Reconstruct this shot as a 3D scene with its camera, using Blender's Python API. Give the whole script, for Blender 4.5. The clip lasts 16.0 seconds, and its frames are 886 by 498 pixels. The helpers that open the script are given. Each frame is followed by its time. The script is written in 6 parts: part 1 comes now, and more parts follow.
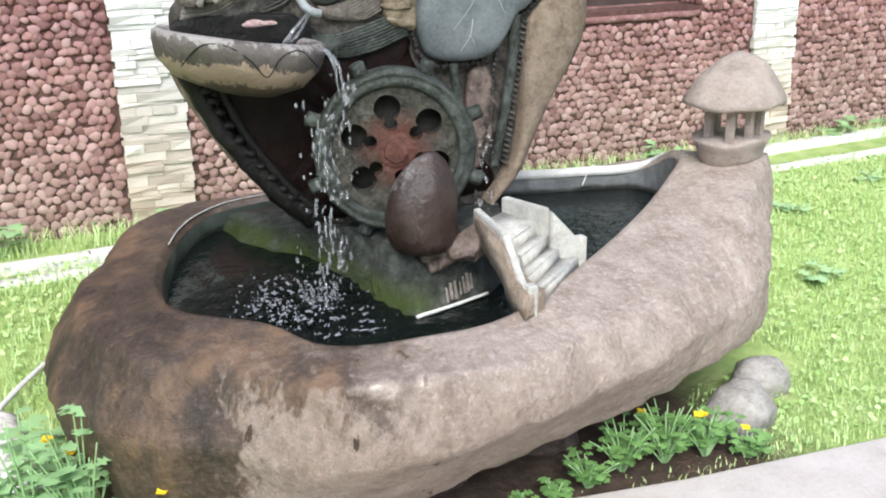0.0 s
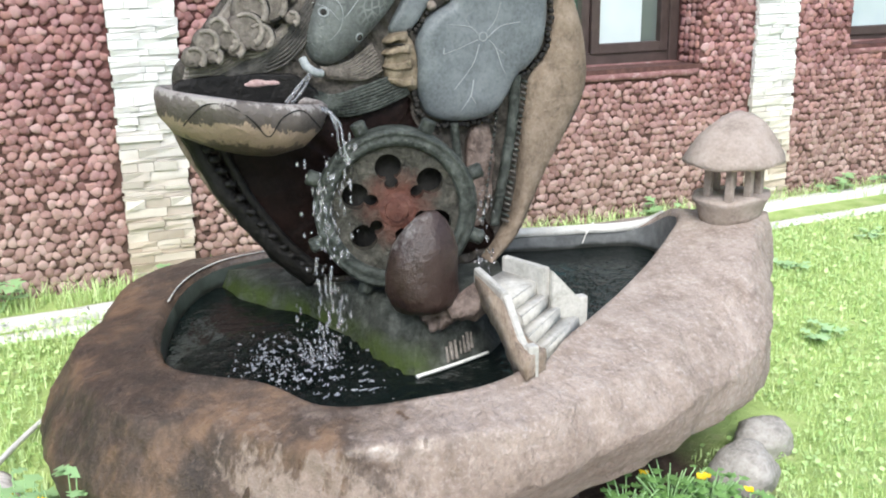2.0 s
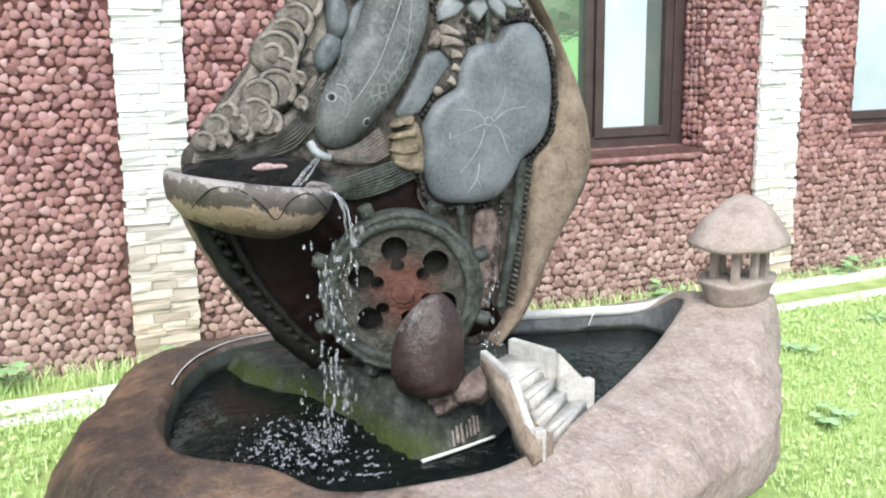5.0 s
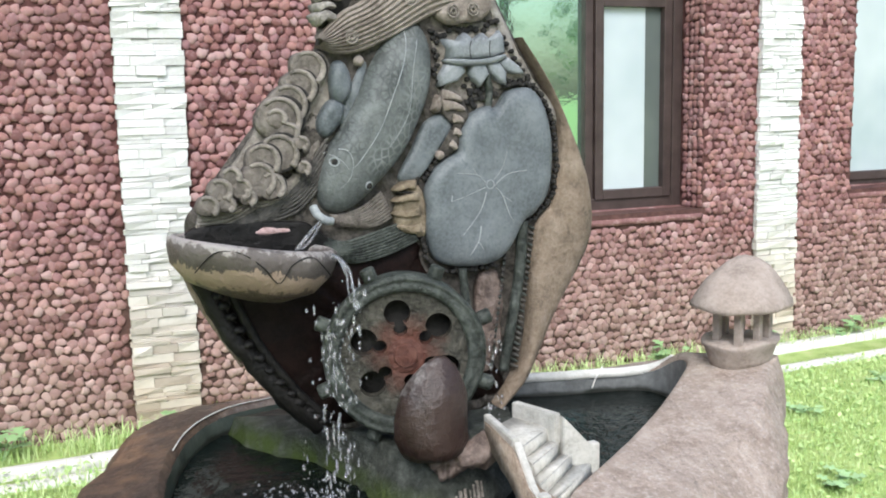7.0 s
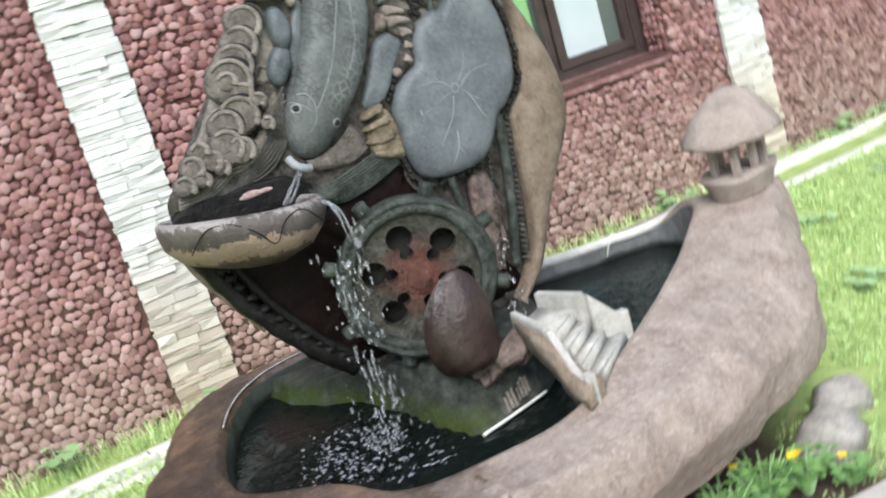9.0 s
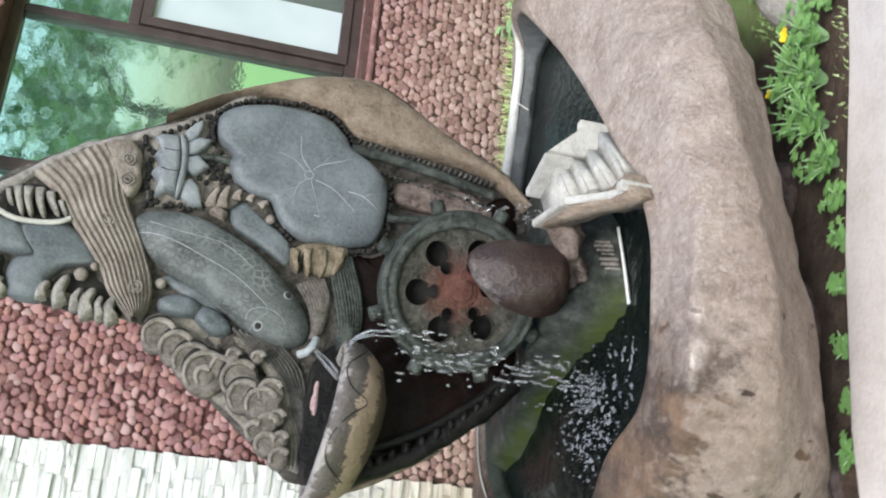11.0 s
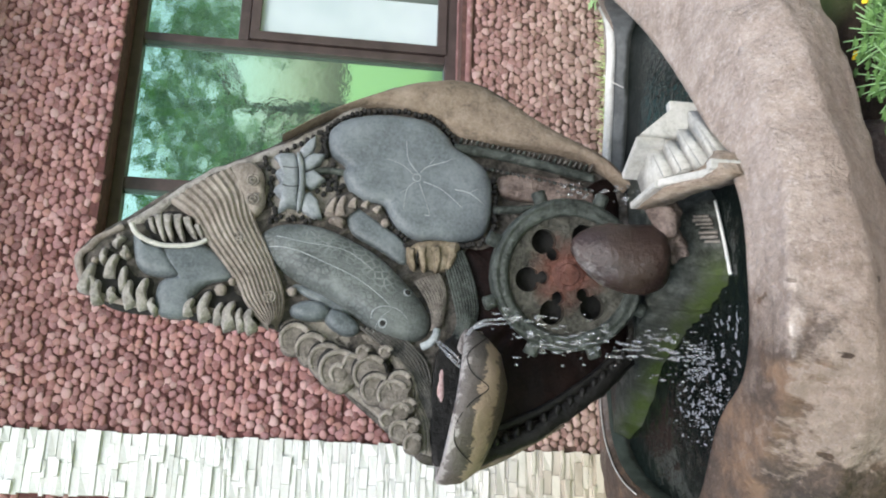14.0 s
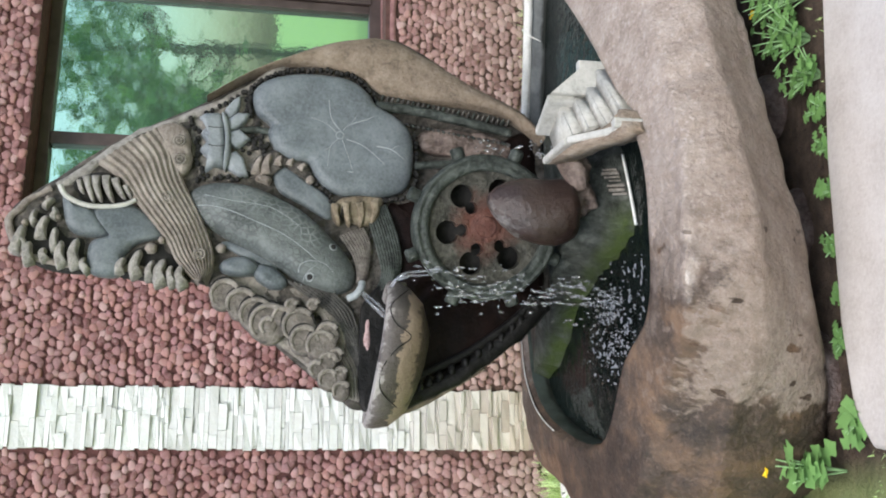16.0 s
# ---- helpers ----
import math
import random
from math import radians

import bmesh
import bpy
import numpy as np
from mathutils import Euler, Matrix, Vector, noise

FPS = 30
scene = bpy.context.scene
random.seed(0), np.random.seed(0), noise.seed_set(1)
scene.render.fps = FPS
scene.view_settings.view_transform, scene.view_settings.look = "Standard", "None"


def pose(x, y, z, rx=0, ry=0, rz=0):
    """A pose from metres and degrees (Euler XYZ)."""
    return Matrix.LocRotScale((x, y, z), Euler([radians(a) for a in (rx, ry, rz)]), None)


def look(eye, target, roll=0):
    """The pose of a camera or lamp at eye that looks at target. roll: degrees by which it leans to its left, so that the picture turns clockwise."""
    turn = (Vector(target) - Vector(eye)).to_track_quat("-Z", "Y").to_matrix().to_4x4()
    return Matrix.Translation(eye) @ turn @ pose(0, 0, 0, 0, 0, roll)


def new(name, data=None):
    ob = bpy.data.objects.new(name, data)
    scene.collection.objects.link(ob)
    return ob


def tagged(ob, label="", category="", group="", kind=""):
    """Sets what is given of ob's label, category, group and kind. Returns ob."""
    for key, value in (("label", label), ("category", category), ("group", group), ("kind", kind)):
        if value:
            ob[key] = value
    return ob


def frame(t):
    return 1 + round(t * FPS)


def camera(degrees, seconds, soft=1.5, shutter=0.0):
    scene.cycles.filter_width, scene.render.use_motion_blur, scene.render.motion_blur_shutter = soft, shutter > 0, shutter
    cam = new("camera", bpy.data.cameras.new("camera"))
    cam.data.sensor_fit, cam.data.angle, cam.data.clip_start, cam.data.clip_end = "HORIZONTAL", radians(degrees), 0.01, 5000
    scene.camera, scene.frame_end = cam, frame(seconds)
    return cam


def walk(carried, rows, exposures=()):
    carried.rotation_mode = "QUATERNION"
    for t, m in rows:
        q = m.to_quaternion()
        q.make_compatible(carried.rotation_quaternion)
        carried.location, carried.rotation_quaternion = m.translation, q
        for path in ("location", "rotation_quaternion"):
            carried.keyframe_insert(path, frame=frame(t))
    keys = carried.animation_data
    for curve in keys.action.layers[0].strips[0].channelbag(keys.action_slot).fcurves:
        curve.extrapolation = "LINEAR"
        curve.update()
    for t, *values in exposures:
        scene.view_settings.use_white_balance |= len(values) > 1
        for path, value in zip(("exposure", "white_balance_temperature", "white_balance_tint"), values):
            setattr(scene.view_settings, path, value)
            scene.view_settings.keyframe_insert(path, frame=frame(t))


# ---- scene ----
from mathutils.bvhtree import BVHTree
cam = camera(47.0, 16.0, soft=1.9, shutter=0.5)
PATH = [
    (0, (0.43, 0.637, 1.38), (1.181, 2.368, 0.716), -0.9),
    (0.5, (0.433, 0.64, 1.391), (1.187, 2.377, 0.746), -0.7),
    (1, (0.43, 0.644, 1.391), (1.19, 2.387, 0.772), -0.7),
    (1.5, (0.43, 0.649, 1.389), (1.195, 2.399, 0.798), -0.7),
    (2, (0.432, 0.647, 1.393), (1.198, 2.406, 0.827), -0.7),
    (2.5, (0.427, 0.649, 1.386), (1.199, 2.414, 0.85), -0.8),
    (3, (0.43, 0.648, 1.39), (1.199, 2.419, 0.869), -0.9),
    (5.5, (0.428, 0.649, 1.395), (1.208, 2.453, 1.023), -0.6),
    (6, (0.426, 0.654, 1.396), (1.21, 2.464, 1.063), -0.6),
    (6.5, (0.427, 0.656, 1.397), (1.211, 2.471, 1.096), -0.8),
    (7, (0.424, 0.649, 1.399), (1.208, 2.466, 1.107), -1.0),
    (7.5, (0.424, 0.651, 1.395), (1.209, 2.469, 1.115), -1.4),
    (8, (0.425, 0.653, 1.397), (1.209, 2.472, 1.125), -1.8),
    (8.5, (0.428, 0.638, 1.394), (1.207, 2.456, 1.097), -5.1),
    (9, (0.444, 0.659, 1.416), (1.189, 2.454, 0.944), -16.7),
    (9.2, (0.425, 0.668, 1.402), (1.189, 2.459, 0.943), -24.2),
    (11.3, (0.473, 0.605, 1.398), (1.183, 2.429, 0.983), -83.6),
    (11.5, (0.471, 0.6, 1.4), (1.182, 2.436, 1.046), -83.7),
    (12, (0.466, 0.587, 1.403), (1.238, 2.417, 1.166), -84.4),
    (12.5, (0.473, 0.558, 1.4), (1.242, 2.39, 1.178), -85.4),
    (13, (0.476, 0.529, 1.396), (1.209, 2.383, 1.231), -86.1),
    (13.5, (0.461, 0.479, 1.398), (1.149, 2.349, 1.225), -85.3),
    (14, (0.478, 0.438, 1.393), (1.135, 2.315, 1.179), -86.2),
    (14.5, (0.48, 0.388, 1.383), (1.143, 2.261, 1.155), -86.1),
    (15, (0.479, 0.349, 1.373), (1.131, 2.217, 1.084), -85.4),
    (15.5, (0.487, 0.322, 1.37), (1.065, 2.207, 1.034), -86.8),
    (16, (0.482, 0.302, 1.372), (1.024, 2.196, 1.03), -87.8),
]
EXPOSURES = [(0, 0.85, 6050, 8), (3, 0.89, 6050, 8), (5.5, 1.0, 6050, 8), (6.1, 0.93, 6050, 8), (6.6, 0.77, 6050, 8), (7.2, 0.71, 6050, 8), (9, 0.7, 6050, 8), (11.5, 0.69, 6050, 8), (13, 0.73, 6050, 8), (16, 0.55, 6050, 8)]
walk(cam, [(t, look(eye, target, roll)) for t, eye, target, roll in PATH], EXPOSURES)

# ---- world and light ----
world = bpy.data.worlds.new("world")
scene.world = world
world.use_nodes = True
wn = world.node_tree
sky = wn.nodes.new("ShaderNodeTexSky")
sky.sky_type = "NISHITA"
sky.sun_disc = False
sky.sun_elevation, sky.sun_rotation = radians(55), radians(200)
sky.air_density, sky.dust_density = 1.2, 4.0
wn.links.new(sky.outputs[0], wn.nodes["Background"].inputs[0])
wn.nodes["Background"].inputs[1].default_value = 0.15
sun = new("sun", bpy.data.lights.new("sun", "SUN"))
sun.data.energy, sun.data.angle, sun.data.color = 1.5, radians(25), (1.0, 0.97, 0.93)
sun.matrix_world = look((-1.5, -3.0, 6.0), (1.5, 3.0, 0.5))

# ---- materials ----


class Mat:
    """A small builder for node materials."""

    def __init__(self, name, rough=0.8, metal=0.0, spec=0.4):
        self.m = bpy.data.materials.new(name)
        self.m.use_nodes = True
        self.t = self.m.node_tree
        self.b = self.t.nodes["Principled BSDF"]
        self.b.inputs["Roughness"].default_value = rough
        self.b.inputs["Metallic"].default_value = metal
        self.b.inputs["Specular IOR Level"].default_value = spec
        self.pos = self.t.nodes.new("ShaderNodeNewGeometry").outputs["Position"]

    def link(self, a, b):
        self.t.links.new(a, b)

    def scaled(self, sx, sy, sz, shift=(0, 0, 0)):
        n = self.t.nodes.new("ShaderNodeMapping")
        n.inputs["Scale"].default_value = (sx, sy, sz)
        n.inputs["Location"].default_value = shift
        self.link(self.pos, n.inputs[0])
        return n.outputs[0]

    def noise(self, scale, detail=4.0, rough=0.6, vec=None, dist=0.0):
        n = self.t.nodes.new("ShaderNodeTexNoise")
        n.inputs["Scale"].default_value, n.inputs["Detail"].default_value = scale, detail
        n.inputs["Roughness"].default_value, n.inputs["Distortion"].default_value = rough, dist
        self.link(vec or self.pos, n.inputs["Vector"])
        return n.outputs[0]

    def voronoi(self, scale, feature="F1", vec=None):
        n = self.t.nodes.new("ShaderNodeTexVoronoi")
        n.feature = feature
        n.inputs["Scale"].default_value = scale
        self.link(vec or self.pos, n.inputs["Vector"])
        return n.outputs["Distance"]

    def wave(self, scale, vec=None, dist=1.0):
        n = self.t.nodes.new("ShaderNodeTexWave")
        n.bands_direction = "DIAGONAL"
        n.inputs["Scale"].default_value, n.inputs["Distortion"].default_value = scale, dist
        self.link(vec or self.pos, n.inputs["Vector"])
        return n.outputs["Fac"]

    def ramp(self, fac, *stops):
        n = self.t.nodes.new("ShaderNodeValToRGB")
        e = n.color_ramp.elements
        for i, (p, c) in enumerate(stops):
            el = e[i] if i < 2 else e.new(p)
            el.position = p
            el.color = (*c, 1) if len(c) == 3 else c
        self.link(fac, n.inputs[0])
        return n.outputs[0]

    def gray(self, fac, p0, v0, p1, v1):
        return self.ramp(fac, (p0, (v0,) * 3), (p1, (v1,) * 3))

    def math(self, op, a, b=0.0):
        n = self.t.nodes.new("ShaderNodeMath")
        n.operation = op
        for i, v in enumerate((a, b)):
            if isinstance(v, (int, float)):
                n.inputs[i].default_value = v
            else:
                self.link(v, n.inputs[i])
        return n.outputs[0]

    def axis(self, i):
        n = self.t.nodes.new("ShaderNodeSeparateXYZ")
        self.link(self.pos, n.inputs[0])
        return n.outputs[i]

    def span(self, v, a, b):
        n = self.t.nodes.new("ShaderNodeMapRange")
        n.inputs[1].default_value, n.inputs[2].default_value = a, b
        self.link(v, n.inputs[0])
        return n.outputs[0]

    def mix(self, fac, a, b, mode="MIX"):
        n = self.t.nodes.new("ShaderNodeMix")
        n.data_type, n.blend_type = "RGBA", mode
        for sock, v in ((n.inputs[0], fac), (n.inputs[6], a), (n.inputs[7], b)):
            if isinstance(v, (int, float)):
                sock.default_value = v
            elif isinstance(v, tuple):
                sock.default_value = (*v, 1)
            else:
                self.link(v, sock)
        return n.outputs[2]

    def random(self, island=False):
        if island:
            return self.t.nodes.new("ShaderNodeNewGeometry").outputs["Random Per Island"]
        return self.t.nodes.new("ShaderNodeObjectInfo").outputs["Random"]

    def colour(self, c):
        if isinstance(c, tuple):
            self.b.inputs["Base Color"].default_value = (*c, 1)
        else:
            self.link(c, self.b.inputs["Base Color"])
        return self

    def rough(self, r):
        self.link(r, self.b.inputs["Roughness"])
        return self

    def bump(self, h, strength=0.4, dist=0.01):
        n = self.t.nodes.new("ShaderNodeBump")
        n.inputs["Strength"].default_value, n.inputs["Distance"].default_value = strength, dist
        self.link(h, n.inputs["Height"])
        last = self.b.inputs["Normal"]
        if last.links:
            self.link(last.links[0].from_socket, n.inputs["Normal"])
        self.link(n.outputs[0], last)
        return self


def stone_mat(name, dark, mid, light, scale=18.0, rough=0.85, bump=0.5, fine=90.0, spec=0.4):
    m = Mat(name, rough, 0.0, spec)
    c = m.ramp(m.noise(scale, 6, 0.65), (0.3, dark), (0.5, mid), (0.72, light))
    c = m.mix(m.gray(m.noise(fine, 3, 0.7), 0.4, 0.0, 0.7, 0.55), c, light)
    c = m.mix(m.gray(m.noise(fine * 0.8, 3, 0.7, m.scaled(1, 1, 1, (3, 1, 2))), 0.52, 0.0, 0.72, 0.5), c, dark)
    m.colour(c)
    m.bump(m.noise(fine, 4, 0.7), bump, 0.006).bump(m.noise(scale, 4, 0.6), bump * 0.6, 0.02)
    return m


def basin_mat():
    m = Mat("granite_boulder", 0.75)
    pink = m.ramp(m.noise(12, 6, 0.7), (0.3, (0.23, 0.18, 0.146)), (0.5, (0.335, 0.275, 0.232)), (0.72, (0.44, 0.375, 0.328)))
    pink = m.mix(m.gray(m.noise(75, 4, 0.75), 0.5, 0.0, 0.64, 0.55), pink, (0.52, 0.455, 0.415))
    pink = m.mix(m.gray(m.noise(48, 5, 0.78, m.scaled(1, 1, 1, (5, 2, 1))), 0.53, 0.0, 0.66, 0.45), pink, (0.165, 0.122, 0.1))
    brown = m.ramp(m.noise(8, 6, 0.65, m.scaled(1, 1, 0.4)), (0.36, (0.016, 0.011, 0.008)), (0.5, (0.05, 0.032, 0.021)), (0.66, (0.16, 0.096, 0.054)))
    brown = m.mix(m.gray(m.noise(80, 3, 0.7), 0.5, 0.0, 0.72, 0.35), brown, (0.2, 0.145, 0.11))
    # old water staining where the pond splashes over, with ragged borders and drip marks
    x, z = m.axis(0), m.axis(2)
    ragged = m.math("SUBTRACT", m.noise(10, 5, 0.65), 0.5)
    end = m.span(m.math("ADD", x, m.math("MULTIPLY", ragged, 0.30)), 0.765, 0.735)
    zone = m.span(m.math("ADD", x, m.math("MULTIPLY", ragged, 0.5)), 1.17, 0.95)
    drip = m.gray(m.noise(13, 4, 0.65, m.scaled(1.6, 1.6, 0.32)), 0.4, 0.0, 0.62, 1.0)
    high = m.span(m.math("ADD", z, m.math("MULTIPLY", drip, 0.12)), 0.44, 0.5)
    rim = m.math("MULTIPLY", zone, high)
    mark = m.math("MULTIPLY", m.gray(m.noise(17, 3, 0.5, m.scaled(1.3, 1.3, 0.5, (2, 0, 0))), 0.66, 0.0, 0.69, 1.0), m.span(x, 1.3, 1.1))
    stain = m.math("MAXIMUM", m.math("MULTIPLY", end, 0.92), m.math("MAXIMUM", m.math("MULTIPLY", rim, 0.85), mark))
    brown_film = m.ramp(m.noise(40, 5, 0.7), (0.35, (0.11, 0.075, 0.054)), (0.65, (0.215, 0.16, 0.122)))
    film = m.math("MULTIPLY", m.span(m.math("ADD", x, m.math("MULTIPLY", ragged, 0.6)), 1.5, 0.9), m.gray(m.noise(6, 4, 0.6), 0.35, 0.35, 0.65, 0.75))
    splash = m.math("MULTIPLY", m.span(m.math("ADD", x, m.math("MULTIPLY", ragged, 0.6)), 2.3, 1.3), m.span(m.math("ADD", z, m.math("MULTIPLY", ragged, 0.16)), 0.47, 0.36))
    film = m.math("MAXIMUM", film, m.math("MULTIPLY", splash, m.gray(m.noise(5, 4, 0.6, m.scaled(1, 1, 1, (4, 1, 0))), 0.35, 0.3, 0.6, 0.7)))
    c = m.mix(stain, m.mix(film, pink, brown_film), brown)
    # a patch of pale lime where the skin of the stone has come off
    d = m.t.nodes.new("ShaderNodeVectorMath")
    d.operation = "DISTANCE"
    sc = m.scaled(1.0, 0.6, 0.42)
    m.link(sc, d.inputs[0])
    d.inputs[1].default_value = (0.755, 1.56, 0.155)
    coat = m.b.inputs["Coat Weight"]
    m.b.inputs["Coat Roughness"].default_value = 0.2
    scar = m.span(m.math("ADD", d.outputs["Value"], m.math("MULTIPLY", m.noise(45, 4, 0.7), 0.05)), 0.052, 0.044)
    m.colour(m.mix(scar, c, (0.5, 0.42, 0.34)))
    wet = m.math("MULTIPLY", m.span(m.math("ABSOLUTE", m.math("SUBTRACT", m.math("ADD", x, m.math("MULTIPLY", ragged, 0.25)), 1.15)), 0.26, 0.1), m.span(m.math("ADD", z, m.math("MULTIPLY", ragged, 0.06)), 0.43, 0.47))
    m.link(m.math("MULTIPLY", wet, m.gray(m.noise(30, 4, 0.7), 0.35, 0.2, 0.6, 1.0)), coat)
    m.rough(m.math("SUBTRACT", 0.82, m.math("MAXIMUM", m.math("MULTIPLY", wet, 0.42), m.math("MULTIPLY", end, 0.25))))
    m.bump(m.noise(120, 4, 0.7), 0.5, 0.005).bump(m.noise(40, 5, 0.72), 0.6, 0.016).bump(m.noise(11, 5, 0.65), 0.7, 0.025)
    m.bump(m.gray(m.voronoi(9, "DISTANCE_TO_EDGE", m.mix(0.12, m.pos, m.noise(20, 3))), 0.0, 0.0, 0.04, 1.0), 0.22, 0.006)
    return m.m


def pebble_mat(name, island):
    m = Mat(name, 0.72)
    r = m.random(island)
    red = m.ramp(r, (0.0, (0.135, 0.056, 0.057)), (0.25, (0.24, 0.108, 0.1)), (0.45, (0.28, 0.145, 0.152)), (0.65, (0.32, 0.16, 0.138)), (0.85, (0.37, 0.205, 0.2)), (1.0, (0.42, 0.275, 0.265)))
    tan = m.ramp(r, (0.0, (0.2, 0.115, 0.095)), (0.5, (0.32, 0.215, 0.18)), (1.0, (0.46, 0.34, 0.295)))
    worn = m.span(m.math("ADD", m.axis(2), m.math("MULTIPLY", m.noise(2.2, 4, 0.6), 0.7)), 1.25, 0.6)
    c = m.mix(worn, red, tan)
    c = m.mix(m.gray(m.noise(70, 4, 0.7), 0.5, 0.0, 0.72, 0.4), c, (0.42, 0.33, 0.32))
    c = m.mix(m.gray(m.noise(1.3, 4, 0.6), 0.4, 0.0, 0.75, 0.35), c, (0.2, 0.13, 0.125))
    m.colour(c)
    m.bump(m.noise(80, 3, 0.6), 0.3, 0.004)
    return m.m


def ledge_mat():
    m = Mat("white_ledge_stone", 0.85)
    r = m.random()
    clean = m.ramp(r, (0.0, (0.62, 0.62, 0.605)), (0.5, (0.72, 0.725, 0.715)), (1.0, (0.8, 0.805, 0.8)))
    old = m.ramp(r, (0.0, (0.4, 0.33, 0.25)), (0.5, (0.54, 0.47, 0.37)), (1.0, (0.66, 0.6, 0.5)))
    low = m.span(m.math("ADD", m.axis(2), m.math("MULTIPLY", m.noise(3, 4, 0.6), 0.5)), 1.15, 0.55)
    m.colour(m.mix(m.gray(m.noise(30, 4, 0.7), 0.45, 0.0, 0.8, 0.3), m.mix(low, clean, old), (0.5, 0.45, 0.38)))
    m.bump(m.noise(45, 5, 0.7), 0.7, 0.008)
    return m.m


def leaf_mat(name, a, b):
    m = Mat(name, 0.5)
    m.colour(m.ramp(m.random(True), (0.0, a), (1.0, b)))
    m.b.inputs["Transmission Weight"].default_value = 0.0
    m.b.inputs["Subsurface Weight"].default_value = 0.0
    return m.m


GRANITE = basin_mat()
RED_PEBBLE = pebble_mat("pebble_single", False)
RED_PEBBLES = pebble_mat("pebble_field", True)
LEDGE = ledge_mat()
mm = Mat("wall_mortar", 0.95)
worn = mm.span(mm.math("ADD", mm.axis(2), mm.math("MULTIPLY", mm.noise(2.2, 4, 0.6), 0.7)), 1.45, 0.75)
mm.colour(mm.mix(worn, mm.ramp(mm.noise(25, 4), (0.3, (0.058, 0.024, 0.022)), (0.7, (0.125, 0.052, 0.049))), mm.ramp(mm.noise(25, 4), (0.3, (0.06, 0.038, 0.03)), (0.7, (0.13, 0.082, 0.064)))))
mm.bump(mm.noise(50, 4), 0.6, 0.01)
MORTAR = mm.m
mm = Mat("painted_render", 0.8)
mm.colour(mm.ramp(mm.noise(18, 5, 0.7), (0.3, (0.13, 0.058, 0.056)), (0.55, (0.24, 0.125, 0.12)), (0.75, (0.5, 0.39, 0.38)))).bump(mm.noise(40, 4), 0.5, 0.01)
REVEAL = mm.m
CARVED = stone_mat("carved_stone", (0.075, 0.066, 0.055), (0.185, 0.165, 0.14), (0.33, 0.3, 0.265), 20, 0.85, 0.9).m
# darker copy of the carved stone, with the recess shade in its colour
mm = stone_mat("shaded_recess_stone", (0.014, 0.0125, 0.011), (0.052, 0.046, 0.039), (0.15, 0.134, 0.115), 20, 0.9, 0.9)
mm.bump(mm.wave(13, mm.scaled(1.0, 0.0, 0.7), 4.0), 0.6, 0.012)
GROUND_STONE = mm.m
TAN = stone_mat("tan_stone_skin", (0.085, 0.066, 0.046), (0.18, 0.137, 0.098), (0.28, 0.23, 0.18), 16, 0.85, 0.8).m
GREY = stone_mat("dressed_grey_stone", (0.05, 0.06, 0.065), (0.096, 0.11, 0.118), (0.175, 0.195, 0.205), 9, 0.45, 0.4, 120).m
mm = stone_mat("carp_stone", (0.045, 0.052, 0.05), (0.088, 0.098, 0.096), (0.16, 0.175, 0.17), 12, 0.55, 0.35, 120)
net = mm.voronoi(56, "DISTANCE_TO_EDGE", mm.mix(0.02, mm.scaled(1.0, 0.3, 0.8), mm.noise(6, 2)))
body = mm.b.inputs["Base Color"].links[0].from_socket
worn_line = mm.gray(mm.noise(7, 4, 0.6), 0.4, 0.15, 0.6, 1.0)
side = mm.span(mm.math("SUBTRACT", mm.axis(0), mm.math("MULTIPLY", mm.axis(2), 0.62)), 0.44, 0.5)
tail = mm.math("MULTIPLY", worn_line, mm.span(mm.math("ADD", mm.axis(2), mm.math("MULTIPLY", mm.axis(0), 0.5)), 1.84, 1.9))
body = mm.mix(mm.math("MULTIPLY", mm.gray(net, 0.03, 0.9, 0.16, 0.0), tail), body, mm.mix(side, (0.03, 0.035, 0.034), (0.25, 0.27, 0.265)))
mm.colour(body)
mm.bump(mm.gray(net, 0.0, 0.0, 0.16, 1.0), 0.25, 0.003)
CARP = mm.m
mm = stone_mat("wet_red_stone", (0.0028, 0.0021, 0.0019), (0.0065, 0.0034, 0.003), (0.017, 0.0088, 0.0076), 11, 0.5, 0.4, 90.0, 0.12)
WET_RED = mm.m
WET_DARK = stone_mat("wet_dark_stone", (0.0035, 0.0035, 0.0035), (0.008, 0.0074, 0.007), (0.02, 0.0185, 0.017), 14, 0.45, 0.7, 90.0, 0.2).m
WHEEL = stone_mat("wet_green_stone", (0.01, 0.0125, 0.0105), (0.027, 0.032, 0.0275), (0.1, 0.112, 0.1), 20, 0.4, 0.8, 90.0, 0.22).m
mm = stone_mat("wheel_face_stone", (0.014, 0.014, 0.0115), (0.037, 0.036, 0.029), (0.1, 0.095, 0.079), 22, 0.5, 1.0, 90.0, 0.2)
d = mm.t.nodes.new("ShaderNodeVectorMath")
d.operation = "DISTANCE"
mm.link(mm.pos, d.inputs[0])
d.inputs[1].default_value = (1.30, 2.91, 0.78)
rusty = mm.span(mm.math("ADD", d.outputs["Value"], mm.math("MULTIPLY", mm.noise(18, 4, 0.7), 0.12)), 0.17, 0.09)
mm.colour(mm.mix(mm.math("MULTIPLY", rusty, 0.8), mm.b.inputs["Base Color"].links[0].from_socket, (0.12, 0.038, 0.026)))
WHEEL_FACE = mm.m
RUST = stone_mat("rusty_hub", (0.035, 0.012, 0.009), (0.08, 0.026, 0.018), (0.13, 0.058, 0.042), 24, 0.6, 0.8).m
